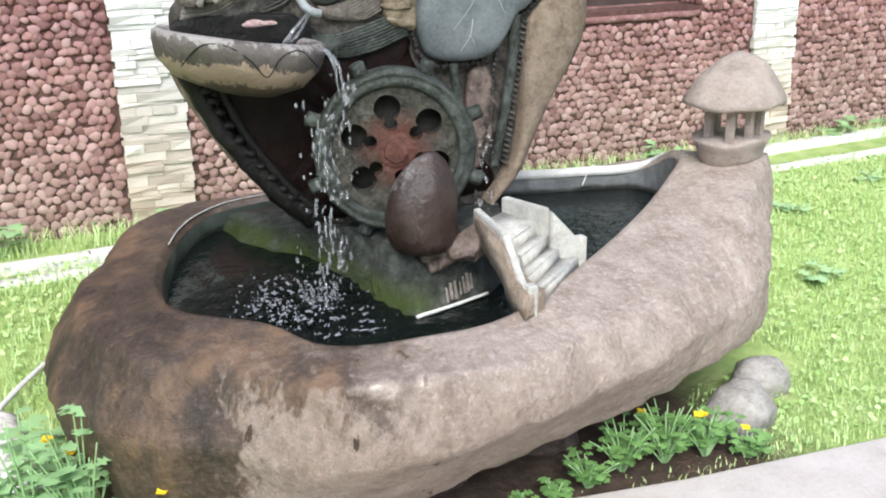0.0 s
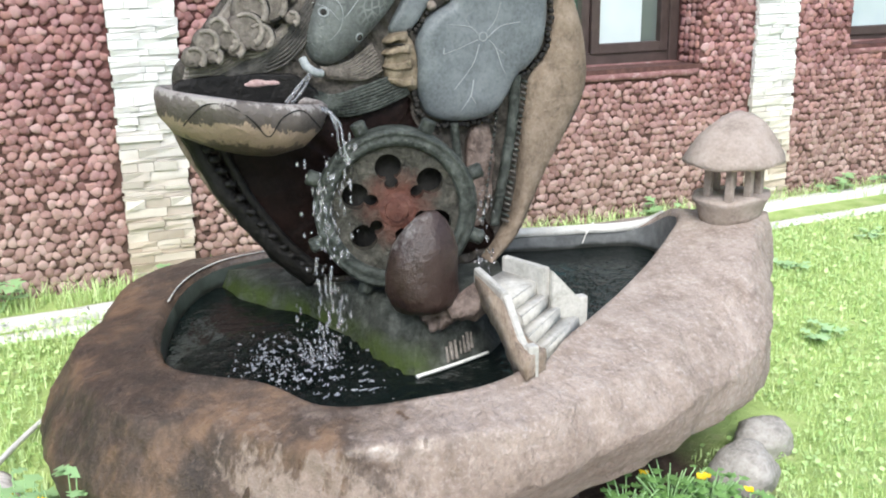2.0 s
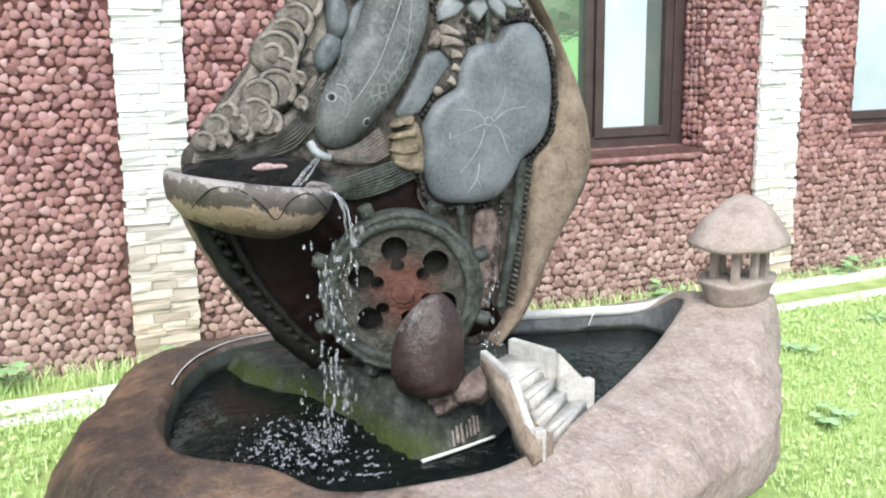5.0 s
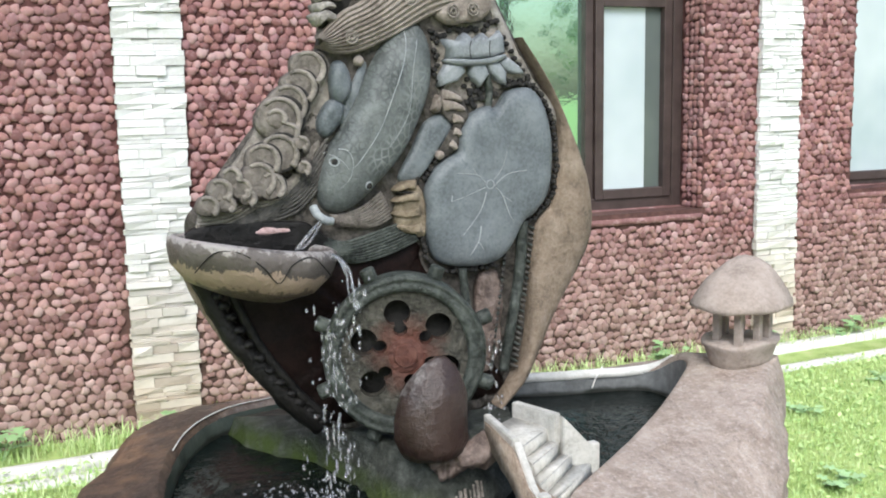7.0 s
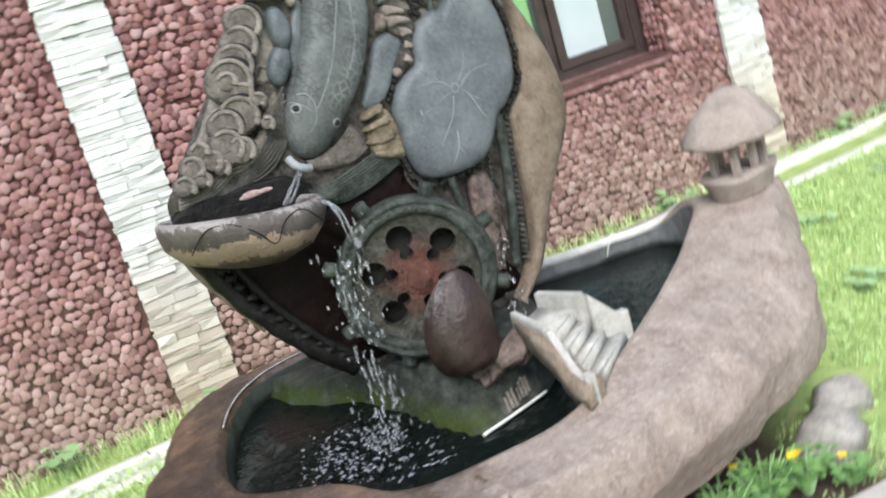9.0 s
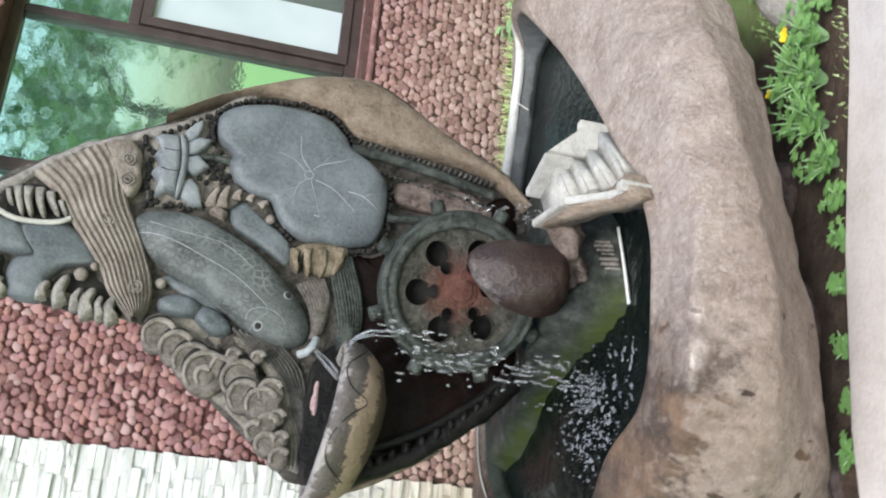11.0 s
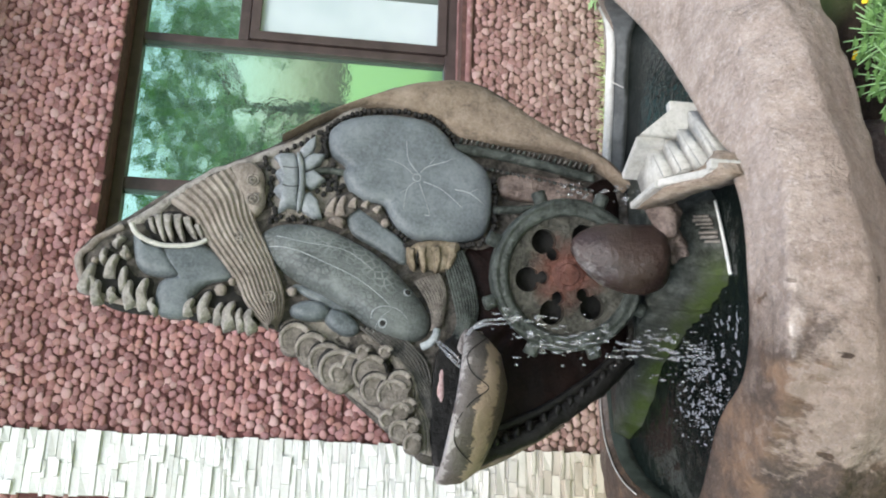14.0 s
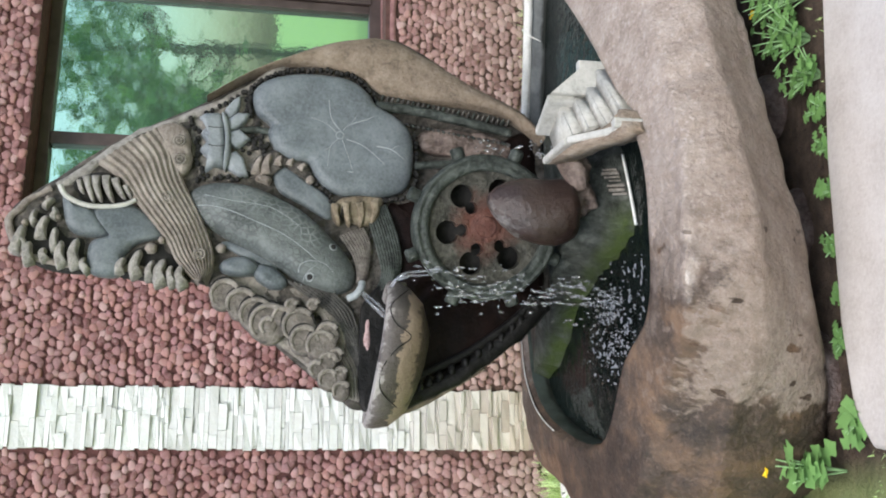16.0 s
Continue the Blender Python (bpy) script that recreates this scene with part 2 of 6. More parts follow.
STAIR = stone_mat("pale_stair_stone", (0.28, 0.275, 0.245), (0.41, 0.4, 0.365), (0.54, 0.53, 0.495), 18, 0.85, 0.4).m
ROUGH_TAN = stone_mat("rough_tan_stone", (0.15, 0.108, 0.076), (0.27, 0.205, 0.15), (0.42, 0.355, 0.29), 22, 0.9, 1.0).m
RIBBON = stone_mat("worn_ribbon_stone", (0.1, 0.08, 0.066), (0.2, 0.17, 0.145), (0.33, 0.295, 0.26), 13, 0.85, 0.7).m
OCHRE = stone_mat("ochre_stained_stone", (0.07, 0.055, 0.035), (0.17, 0.135, 0.09), (0.28, 0.235, 0.17), 22, 0.85, 0.8).m
BROWN = stone_mat("wet_brown_boulder", (0.025, 0.014, 0.011), (0.062, 0.037, 0.03), (0.17, 0.135, 0.12), 13, 0.35, 0.9).m
PITTED = stone_mat("pitted_brown_rock", (0.04, 0.027, 0.022), (0.11, 0.08, 0.067), (0.24, 0.19, 0.165), 24, 0.6, 1.0).m
HOUSE = stone_mat("sandy_stone", (0.2, 0.165, 0.14), (0.3, 0.25, 0.215), (0.4, 0.345, 0.305), 12, 0.9, 0.5).m
COBBLE = stone_mat("grey_cobble", (0.19, 0.18, 0.16), (0.33, 0.31, 0.285), (0.47, 0.45, 0.42), 15, 0.85, 0.6).m
CONCRETE = stone_mat("pale_concrete", (0.46, 0.41, 0.37), (0.58, 0.53, 0.49), (0.66, 0.62, 0.58), 5, 0.9, 0.3).m
KERB = stone_mat("whitewashed_concrete", (0.5, 0.5, 0.46), (0.68, 0.68, 0.64), (0.78, 0.78, 0.75), 9, 0.9, 0.4).m
mm = Mat("mossy_concrete", 0.55, 0.0, 0.22)
moss = mm.gray(mm.noise(9, 5, 0.7), 0.3, 0.0, 0.52, 1.0)
low = mm.math("MULTIPLY", mm.span(mm.math("ADD", mm.axis(2), mm.math("MULTIPLY", mm.noise(15, 3), 0.05)), 0.525, 0.475), mm.span(mm.axis(0), 1.34, 1.25))
grey = mm.ramp(mm.noise(20, 5, 0.75), (0.34, (0.018, 0.02, 0.0165)), (0.52, (0.062, 0.068, 0.057)), (0.72, (0.15, 0.157, 0.138)))
mm.colour(mm.mix(mm.math("MULTIPLY", moss, low), grey, (0.055, 0.08, 0.018))).bump(mm.noise(45, 5, 0.75), 1.0, 0.015)
MOSSY = mm.m
mm = Mat("wet_liner", 0.45)
tide = mm.span(mm.math("ADD", mm.axis(2), mm.math("MULTIPLY", mm.noise(12, 4), 0.03)), 0.45, 0.462)
dry = mm.ramp(mm.noise(6, 5, 0.65), (0.3, (0.034, 0.044, 0.036)), (0.55, (0.08, 0.098, 0.083)), (0.8, (0.16, 0.18, 0.165)))
dry = mm.mix(mm.span(mm.math("ADD", mm.axis(0), mm.math("MULTIPLY", mm.noise(5, 4), 0.3)), 1.75, 1.95), dry, mm.ramp(mm.noise(8, 5, 0.7), (0.35, (0.07, 0.075, 0.075)), (0.6, (0.18, 0.19, 0.19)), (0.8, (0.3, 0.31, 0.31))))
mm.colour(mm.mix(tide, (0.02, 0.022, 0.018), dry)).bump(mm.noise(14, 4, 0.6), 0.4, 0.02)
LINER = mm.m
mm = Mat("dark_water", 0.06, 0.0, 0.3)
mm.colour((0.005, 0.008, 0.007)).bump(mm.noise(26, 3, 0.6), 0.5, 0.01)
d = mm.t.nodes.new("ShaderNodeVectorMath")
d.operation = "DISTANCE"
mm.link(mm.pos, d.inputs[0])
d.inputs[1].default_value = (1.01, 2.87, 0.43)
mm.bump(mm.math("MULTIPLY", mm.noise(55, 4, 0.7), mm.span(d.outputs["Value"], 0.3, 0.08)), 1.0, 0.05)
mm.b.inputs["IOR"].default_value = 1.24
WATER = mm.m
mm = Mat("falling_water", 0.05)
mm.colour((0.95, 0.97, 1.0)).bump(mm.noise(60, 2), 0.5, 0.01)
mm.b.inputs["Transmission Weight"].default_value = 0.92
mm.b.inputs["IOR"].default_value = 1.33
FALL = mm.m
mm = Mat("foam", 0.12)
mm.colour((0.72, 0.74, 0.8))
mm.b.inputs["Transmission Weight"].default_value = 0.7
FOAM = mm.m
mm = Mat("brown_frame", 0.45)
mm.colour(mm.ramp(mm.noise(12, 4), (0.3, (0.042, 0.029, 0.027)), (0.7, (0.075, 0.054, 0.05))))
FRAME = mm.m
mm = Mat("green_coated_glass", 0.03, 0.94, 0.8)
mm.colour((0.55, 0.82, 0.69)).bump(mm.noise(3, 2), 0.02, 0.02).bump(mm.noise(22, 3), 0.02, 0.01)
GLASS = mm.m
mm = Mat("dull_glass", 0.12, 0.0, 0.6)
mm.colour(mm.ramp(mm.noise(2, 3), (0.3, (0.075, 0.09, 0.088)), (0.7, (0.12, 0.14, 0.135))))
DULL_GLASS = mm.m
mm = Mat("pale_pane", 0.25, 0.0, 0.6)
mm.colour(mm.ramp(mm.noise(1.5, 3), (0.3, (0.42, 0.5, 0.53)), (0.7, (0.6, 0.66, 0.68))))
PALE_PANE = mm.m
mm = Mat("soil", 0.95)
mm.colour(mm.ramp(mm.noise(14, 6, 0.7), (0.3, (0.03, 0.02, 0.014)), (0.6, (0.085, 0.058, 0.04)), (0.8, (0.16, 0.12, 0.085)))).bump(mm.noise(35, 5, 0.7), 0.8, 0.02)
SOIL = mm.m
mm = Mat("lawn_ground", 0.95)
turf = mm.ramp(mm.noise(9, 6, 0.7), (0.3, (0.24, 0.34, 0.09)), (0.55, (0.38, 0.5, 0.17)), (0.75, (0.52, 0.55, 0.27)))
dirt = mm.ramp(mm.noise(14, 6, 0.7), (0.3, (0.03, 0.02, 0.014)), (0.6, (0.085, 0.058, 0.04)), (0.8, (0.16, 0.12, 0.085)))
bare = mm.math("MULTIPLY", mm.span(mm.math("ABSOLUTE", mm.math("SUBTRACT", mm.axis(1), 2.75)), 0.55, 0.38), mm.span(mm.math("ABSOLUTE", mm.math("SUBTRACT", mm.axis(0), 1.35)), 0.95, 0.7))
mm.colour(mm.mix(bare, turf, dirt)).bump(mm.noise(35, 5, 0.7), 0.8, 0.02)
LAWN = mm.m
GRASS = leaf_mat("grass_blades", (0.38, 0.54, 0.18), (0.6, 0.74, 0.36))
WEED = leaf_mat("weed_leaves", (0.11, 0.25, 0.06), (0.29, 0.47, 0.17))
PALE_WEED = leaf_mat("pale_weed_leaves", (0.2, 0.38, 0.14), (0.4, 0.57, 0.3))
LAWN_WEED = leaf_mat("lawn_weed_leaves", (0.28, 0.47, 0.2), (0.5, 0.68, 0.4))
CLOVER = leaf_mat("clover_leaves", (0.3, 0.48, 0.15), (0.55, 0.7, 0.32))
PETAL = Mat("yellow_petal", 0.5).colour((0.85, 0.6, 0.02)).m
FOAM_STONE = stone_mat("pale_weathered_carving", (0.11, 0.1, 0.088), (0.235, 0.218, 0.195), (0.4, 0.38, 0.35), 24, 0.85, 0.9).m
PETAL_STONE = stone_mat("pale_dressed_stone", (0.12, 0.135, 0.145), (0.19, 0.208, 0.22), (0.29, 0.31, 0.32), 14, 0.55, 0.4, 120).m
VEIN = stone_mat("scratched_grey_stone", (0.16, 0.178, 0.185), (0.26, 0.283, 0.29), (0.36, 0.385, 0.39), 20, 0.7, 0.3).m
# darker carved stone; on the scale faces it paints shade beside the rims
SCALE_STONE = stone_mat("dark_carving", (0.05, 0.043, 0.036), (0.12, 0.105, 0.09), (0.23, 0.205, 0.18), 22, 0.85, 0.9).m
WET_STONE = stone_mat("damp_carved_stone", (0.02, 0.019, 0.017), (0.05, 0.047, 0.042), (0.12, 0.112, 0.1), 20, 0.6, 0.8).m
# near-black for shade painted into holes and gaps, and for the pupils
NEAR_BLACK = stone_mat("shade_and_pupil_black", (0.006, 0.006, 0.006), (0.014, 0.013, 0.012), (0.03, 0.028, 0.025), 20, 0.9, 0.3).m
BARK = stone_mat("birch_bark", (0.12, 0.1, 0.09), (0.62, 0.59, 0.55), (0.76, 0.74, 0.7), 20, 0.8, 0.5).m
TRUNK = stone_mat("tree_bark", (0.04, 0.03, 0.02), (0.09, 0.07, 0.05), (0.15, 0.12, 0.1), 12, 0.9, 0.8).m
CROWN = leaf_mat("tree_leaves", (0.03, 0.09, 0.02), (0.2, 0.36, 0.1))

# ---- mesh helpers ----
RNG = random.Random(7)


def empty(name, x, y, z, label, category, group="", kind=""):
    ob = new(name)
    ob.empty_display_size = 0.05
    ob.location = (x, y, z)
    return tagged(ob, label, category, group, kind)


def finish(bm, name, smooth=True):
    bmesh.ops.recalc_face_normals(bm, faces=bm.faces)
    me = bpy.data.meshes.new(name)
    bm.to_mesh(me)
    bm.free()
    if smooth:
        me.polygons.foreach_set("use_smooth", [True] * len(me.polygons))
    return me


def part(name, bm, material, parent=None, label="", smooth=True):
    me = finish(bm, name, smooth)
    me.materials.append(material)
    ob = new(name, me)
    if parent:
        ob.parent = parent
        m = parent.matrix_basis.copy()
        q = parent.parent
        while q:
            m = q.matrix_basis @ m
            q = q.parent
        ob.matrix_basis = m.inverted()
    return tagged(ob, label)


def thing(name, bm, material, label, category, group="", kind="", smooth=True):
    return tagged(part(name, bm, material, None, "", smooth), label, category, group, kind)


def box(bm, x0, x1, y0, y1, z0, z1, bevel=0.0):
    v = [bm.verts.new((x, y, z)) for z in (z0, z1) for y in (y0, y1) for x in (x0, x1)]
    fs = [bm.faces.new([v[i] for i in f]) for f in ((0, 2, 3, 1), (4, 5, 7, 6), (0, 1, 5, 4), (2, 6, 7, 3), (0, 4, 6, 2), (1, 3, 7, 5))]
    if bevel:
        es = list({e for f in fs for e in f.edges})
        bmesh.ops.bevel(bm, geom=es, offset=bevel, segments=2, affect="EDGES", profile=0.5)


def spline(pts, n, closed=True):
    """Points along a Catmull-Rom curve."""
    P = [Vector(p) for p in pts]
    k = len(P)
    out = []
    total = n if closed else n - 1
    span = k if closed else k - 1
    for i in range(n):
        u = i * span / total
        j, f = int(u), u - int(u)
        if not closed and j >= k - 1:
            j, f = k - 2, 1.0
        if closed:
            a, b, c, d = (P[(j + s) % k] for s in (-1, 0, 1, 2))
        else:
            a, b, c, d = (P[min(max(j + s, 0), k - 1)] for s in (-1, 0, 1, 2))
        out.append(0.5 * ((2 * b) + (c - a) * f + (2 * a - 5 * b + 4 * c - d) * f * f + (3 * b - a - 3 * c + d) * f * f * f))
    return out


def skin(bm, rings, closed=True, cap0=False, cap1=False):
    """Faces between rings of equal length."""
    rows = [[bm.verts.new(p) for p in r] for r in rings]
    n = len(rows[0])
    for a, b in zip(rows, rows[1:]):
        for i in range(n if closed else n - 1):
            j = (i + 1) % n
            bm.faces.new((a[i], a[j], b[j], b[i]))
    if cap0:
        bm.faces.new(rows[0][::-1])
    if cap1:
        bm.faces.new(rows[-1])
    return rows


def tube(bm, pts, r0, r1=None, n=8, count=None):
    """A round bar along points, from radius r0 to r1."""
    r1 = r0 if r1 is None else r1
    P = spline(pts, count or max(6, len(pts) * 5), closed=False)
    rings = []
    for i, p in enumerate(P):
        d = (P[min(i + 1, len(P) - 1)] - P[max(i - 1, 0)]).normalized()
        u = d.cross(Vector((0.13, 0.2, 0.97))).normalized()
        w = d.cross(u)
        f = i / (len(P) - 1)
        r = r0 + (r1 - r0) * f
        rings.append([p + (u * math.cos(a) + w * math.sin(a)) * r for a in (2 * math.pi * k / n for k in range(n))])
    skin(bm, rings, True, True, True)


def turned(bm, profile, cx, cy, cz, n=32, sx=1.0, sy=1.0, tilt=None, wob=0.0, seed=0.0, ends=True):
    """A body of revolution about z from (radius, height) pairs, its ends closed."""
    rings = []
    for r, h in profile:
        ring = []
        for k in range(n):
            a = 2 * math.pi * k / n
            p = Vector((r * sx * math.cos(a), r * sy * math.sin(a), h))
            if wob:
                p *= 1 + wob * noise.noise(p * 9 + Vector((seed, seed, seed)))
            if tilt:
                p = tilt @ p
            ring.append(p + Vector((cx, cy, cz)))
        rings.append(ring)
    skin(bm, rings, True, ends, ends)


def pillow(bm, outline, y, thick, n=48, edge=0.35, smooth=True, back=0.02, power=0.5, wob=0.0):
    """A cushion standing in the plane of the slab: outline in (x, z), front swelling towards -y."""
    P = spline([(x, 0, z) for x, z in outline], n) if smooth else [Vector((x, 0, z)) for x, z in outline]
    c = sum(P, Vector()) / len(P)
    rings = [[Vector((p.x, y + back, p.z)) for p in P]]
    for s in (1.0, 0.97, 0.9, 0.78, 0.6, 0.4, 0.2):
        h = thick * (1 - s ** (2 / edge)) ** power
        ring = []
        for p in P:
            q = c + (p - c) * s
            ring.append(Vector((q.x, y - h + wob * noise.noise(q * 30), q.z)))
        rings.append(ring)
    skin(bm, rings, True, True, True)


def blob(bm, x, y, z, rx, ry, rz, rough=0.12, seed=0.0, sub=3):
    """An uneven rounded stone."""
    g = bmesh.ops.create_icosphere(bm, subdivisions=sub, radius=1)["verts"]
    for v in g:
        k = 1 + rough * noise.noise(v.co * 1.3 + Vector((seed, 0, 0))) + 0.3 * rough * noise.noise(v.co * 4 + Vector((seed, 3, 0)))
        v.co = Vector((x + v.co.x * rx * k, y + v.co.y * ry * k, z + v.co.z * rz * k))


def ground_z(x, y):
    f = min(max((y - 2.7) / 1.5, 0.0), 1.0)
    return 0.14 * f * f * (3 - 2 * f)


# ---- ground ----
def build_ground():
    xs = [-400, -100, -30, -10, -4, -2] + [-1.2 + 0.1 * i for i in range(80)] + [8, 12, 30, 100, 400]
    ys = [-400, -100, -30, -10, -4, -1, 0.5, 1.5] + [1.9 + 0.08 * i for i in range(36)] + [5, 8, 20, 100, 400]
    bm = bmesh.new()
    rows = [[bm.verts.new((x, y, ground_z(x, y) + (0.012 * noise.noise(Vector((x * 4, y * 4, 0))) if 1.8 < y < 4.4 and abs(x - 2.7) < 4 else 0))) for x in xs] for y in ys]
    for a, b in zip(rows, rows[1:]):
        for i in range(len(xs) - 1):
            bm.faces.new((a[i], a[i + 1], b[i + 1], b[i]))
    thing("ground", bm, LAWN, "lawn ground with bare brown soil under the boulder", "ground", kind="structure")


build_ground()

bm = bmesh.new()
EDGE = [(0.66, -1.2), (0.62, 1.2), (0.62, 2.2), (0.66, 2.40), (0.74, 2.45), (0.95, 2.465), (1.35, 2.44), (1.8, 2.37), (2.4, 2.31), (4.0, 2.16), (9.0, 1.7), (9.0, -1.2)]
loops = []
for z, k in ((-0.1, 0), (0.022, 0), (0.032, 0.006), (0.035, 0.014)):
    loops.append([Vector((x + k, y - k + (0.012 * noise.noise(Vector((x * 6, y * 6, 2))) if y > 0 else 0), z)) for x, y in EDGE])
skin(bm, loops, True, True, True)
thing("pavement", bm, CONCRETE, "pale smooth concrete garden path beside the fountain", "path", kind="structure")

# ---- building ----
WALL_Y, X0, X1, TOP = 4.63, -4.0, 9.0, 3.3
W1 = (1.75, 3.50, 0.855, 2.395)
W2 = (4.432, 5.95, 0.90, 2.395)
RECESS = 0.17


def wall_piece(name, x0, x1, z0, z1):
    b = bmesh.new()
    box(b, x0, x1, WALL_Y, WALL_Y + 0.32, z0, z1)
    thing(name, b, MORTAR, "house wall faced with red river pebbles", "wall", kind="structure", smooth=False)


wall_piece("wall_north", X0, X1, -0.3, W1[2])
wall_piece("wall_north_2", X0, W1[0], W1[2], W1[3])
wall_piece("wall_north_3", W1[1], W2[0], W1[2], W1[3])
wall_piece("wall_north_4", W2[1], X1, W1[2], W1[3])
wall_piece("wall_north_6", W2[0], W2[1], W1[2], W2[2])
wall_piece("wall_north_5", X0, X1, W1[3], TOP)
# added eaves, unseen above the wall
bm = bmesh.new()
box(bm, X0 - 0.4, X1 + 0.4, WALL_Y - 0.5, WALL_Y + 4.0, TOP, TOP + 0.15)
thing("roof", bm, FRAME, "brown eaves added above the house wall, out of view", "roof", kind="structure", smooth=False)
bm = bmesh.new()
box(bm, X0, X1, WALL_Y + 0.9, WALL_Y + 1.0, -0.2, TOP)
thing("wall_inner", bm, MORTAR, "dim plain wall inside the house", "wall", kind="structure", smooth=False)


def pane(bmx, x0, x1, z0, z1, y):
    box(bmx, x0, x1, y, y + 0.012, z0, z1)


def window(name, w, columns, label):
    """A brown framed window; columns: (x0, x1, [(z0, z1, white)])."""
    root = empty(name, w[0], WALL_Y, w[2], label, "window", kind="structure")
    y = WALL_Y + RECESS
    for nm, b4 in (("window_frame", (w[0], w[0] + 0.055, w[2], w[3])), ("window_frame", (w[1] - 0.055, w[1], w[2], w[3])), ("window_frame", (w[0] + 0.055, w[1] - 0.055, w[2], w[2] + 0.06)), ("window_frame", (w[0] + 0.055, w[1] - 0.055, w[3] - 0.05, w[3]))):
        b = bmesh.new()
        box(b, b4[0], b4[1], y, y + 0.07, b4[2], b4[3], 0.005)
        part(nm, b, FRAME, root, smooth=False)
    for i, (x0, x1, cells) in enumerate(columns):
        if i:
            b = bmesh.new()
            box(b, columns[i - 1][1], x0, y + 0.002, y + 0.07, w[2] + 0.06, w[3] - 0.05, 0.005)
            part("mullion", b, FRAME, root, smooth=False)
        for j, (z0, z1, white) in enumerate(cells):
            if j:
                b = bmesh.new()
                box(b, x0, x1, y + 0.004, y + 0.07, cells[j - 1][1], z0, 0.005)
                part("transom", b, FRAME, root, smooth=False)
            if white:
                s = 0.045
                sash = part("sash", frame_ring(x0 + 0.004, x1 - 0.004, z0 + 0.004, z1 - 0.004, s, y - 0.012, y + 0.05), FRAME, root, "brown opening sash", smooth=False)
                edge = x0 + (x1 - x0) * white
                # in window_1 this opaque pane stands for a blind behind clear glass
                b = bmesh.new()
                pane(b, x0 + s, edge, z0 + s, z1 - s, y + 0.022)
                part("pane", b, PALE_PANE, sash, "pale opaque pane", smooth=False)
                if edge < x1 - s - 0.01:
                    b = bmesh.new()
                    pane(b, edge, x1 - s, z0 + s, z1 - s, y + 0.024)
                    part("pane", b, DULL_GLASS, sash, "dull grey strip of clear pane", smooth=False)
            else:
                b = bmesh.new()
                pane(b, x0 - 0.004, x1 + 0.004, z0 - 0.004, z1 + 0.004, y + 0.04)
                part("pane", b, GLASS, root, "green reflecting pane", smooth=False)
    b = bmesh.new()
    low, mid = w[2] - 0.05, w[2] + 0.004
    skin(b, [[Vector((x, WALL_Y - 0.012, low)), Vector((x, y + 0.03, low)), Vector((x, y + 0.03, mid)), Vector((x, y, mid)), Vector((x, WALL_Y + 0.02, mid - 0.018)), Vector((x, WALL_Y - 0.012, mid - 0.03))] for x in (w[0] + (w[1] - w[0]) * k / 30 for k in range(31))], True, True, True)
    for v in b.verts:
        v.co += Vector((0, 1, 1)) * 0.006 * noise.noise(v.co * 14)
    part("window_sill", b, REVEAL, root, "pinkish painted mortar sill")


def frame_ring(x0, x1, z0, z1, s, y0, y1):
    b = bmesh.new()
    for a in ((x0, x0 + s, z0, z1), (x1 - s, x1, z0, z1), (x0 + s, x1 - s, z0, z0 + s), (x0 + s, x1 - s, z1 - s, z1)):
        box(b, a[0], a[1], y0, y1, a[2], a[3], 0.003)
    return b


window("window_1", W1, [(1.805, 2.194, [(0.905, 2.345, 0)]), (2.254, 2.955, [(0.905, 2.345, 0)]), (2.998, 3.435, [(0.905, 1.86, 0.685), (1.91, 2.345, 0)])], "brown framed window with green reflecting panes and a pale sash pane")
window("window_2", W2, [(4.487, 5.30, [(0.925, 2.345, 0.94)]), (5.36, 5.895, [(0.955, 2.345, 0)])], "brown framed window with a pale pane")

# ---- kerbs along the house ----
def kerb(name, pts, w, z0, z1, label, mat=None):
    b = bmesh.new()
    P = spline(pts, 40, closed=False)
    rings = []
    for i, p in enumerate(P):
        d = (P[min(i + 1, 39)] - P[max(i - 1, 0)]).normalized()
        n = Vector((-d.y, d.x, 0)) * (w / 2)
        g = ground_z(p.x, p.y) + 0.004 * noise.noise(p * 5)
        rings.append([p - n + Vector((0, 0, g + z0)), p + n + Vector((0, 0, g + z0)), p + n + Vector((0, 0, g + z1)), p + n * 0.8 + Vector((0, 0, g + z1 + 0.006)), p - n * 0.8 + Vector((0, 0, g + z1 + 0.006)), p - n + Vector((0, 0, g + z1))])
    skin(b, rings, True, True, True)
    return thing(name, b, mat or KERB, label, "kerb", kind="structure")


kerb("kerb", [(-3, 4.15, 0), (0.35, 4.29, 0), (0.8, 4.32, 0), (3, 4.43, 0), (4.4, 4.49, 0), (8.5, 4.6, 0)], 0.075, -0.06, 0.03, "narrow whitewashed concrete kerb along the house")
kerb("kerb_2", [(-3, 4.02, 0), (0.35, 4.17, 0), (0.8, 4.19, 0), (3, 4.20, 0), (4.2, 4.22, 0), (8.5, 4.4, 0)], 0.06, -0.06, 0.012, "worn pale concrete gutter edge in the grass")

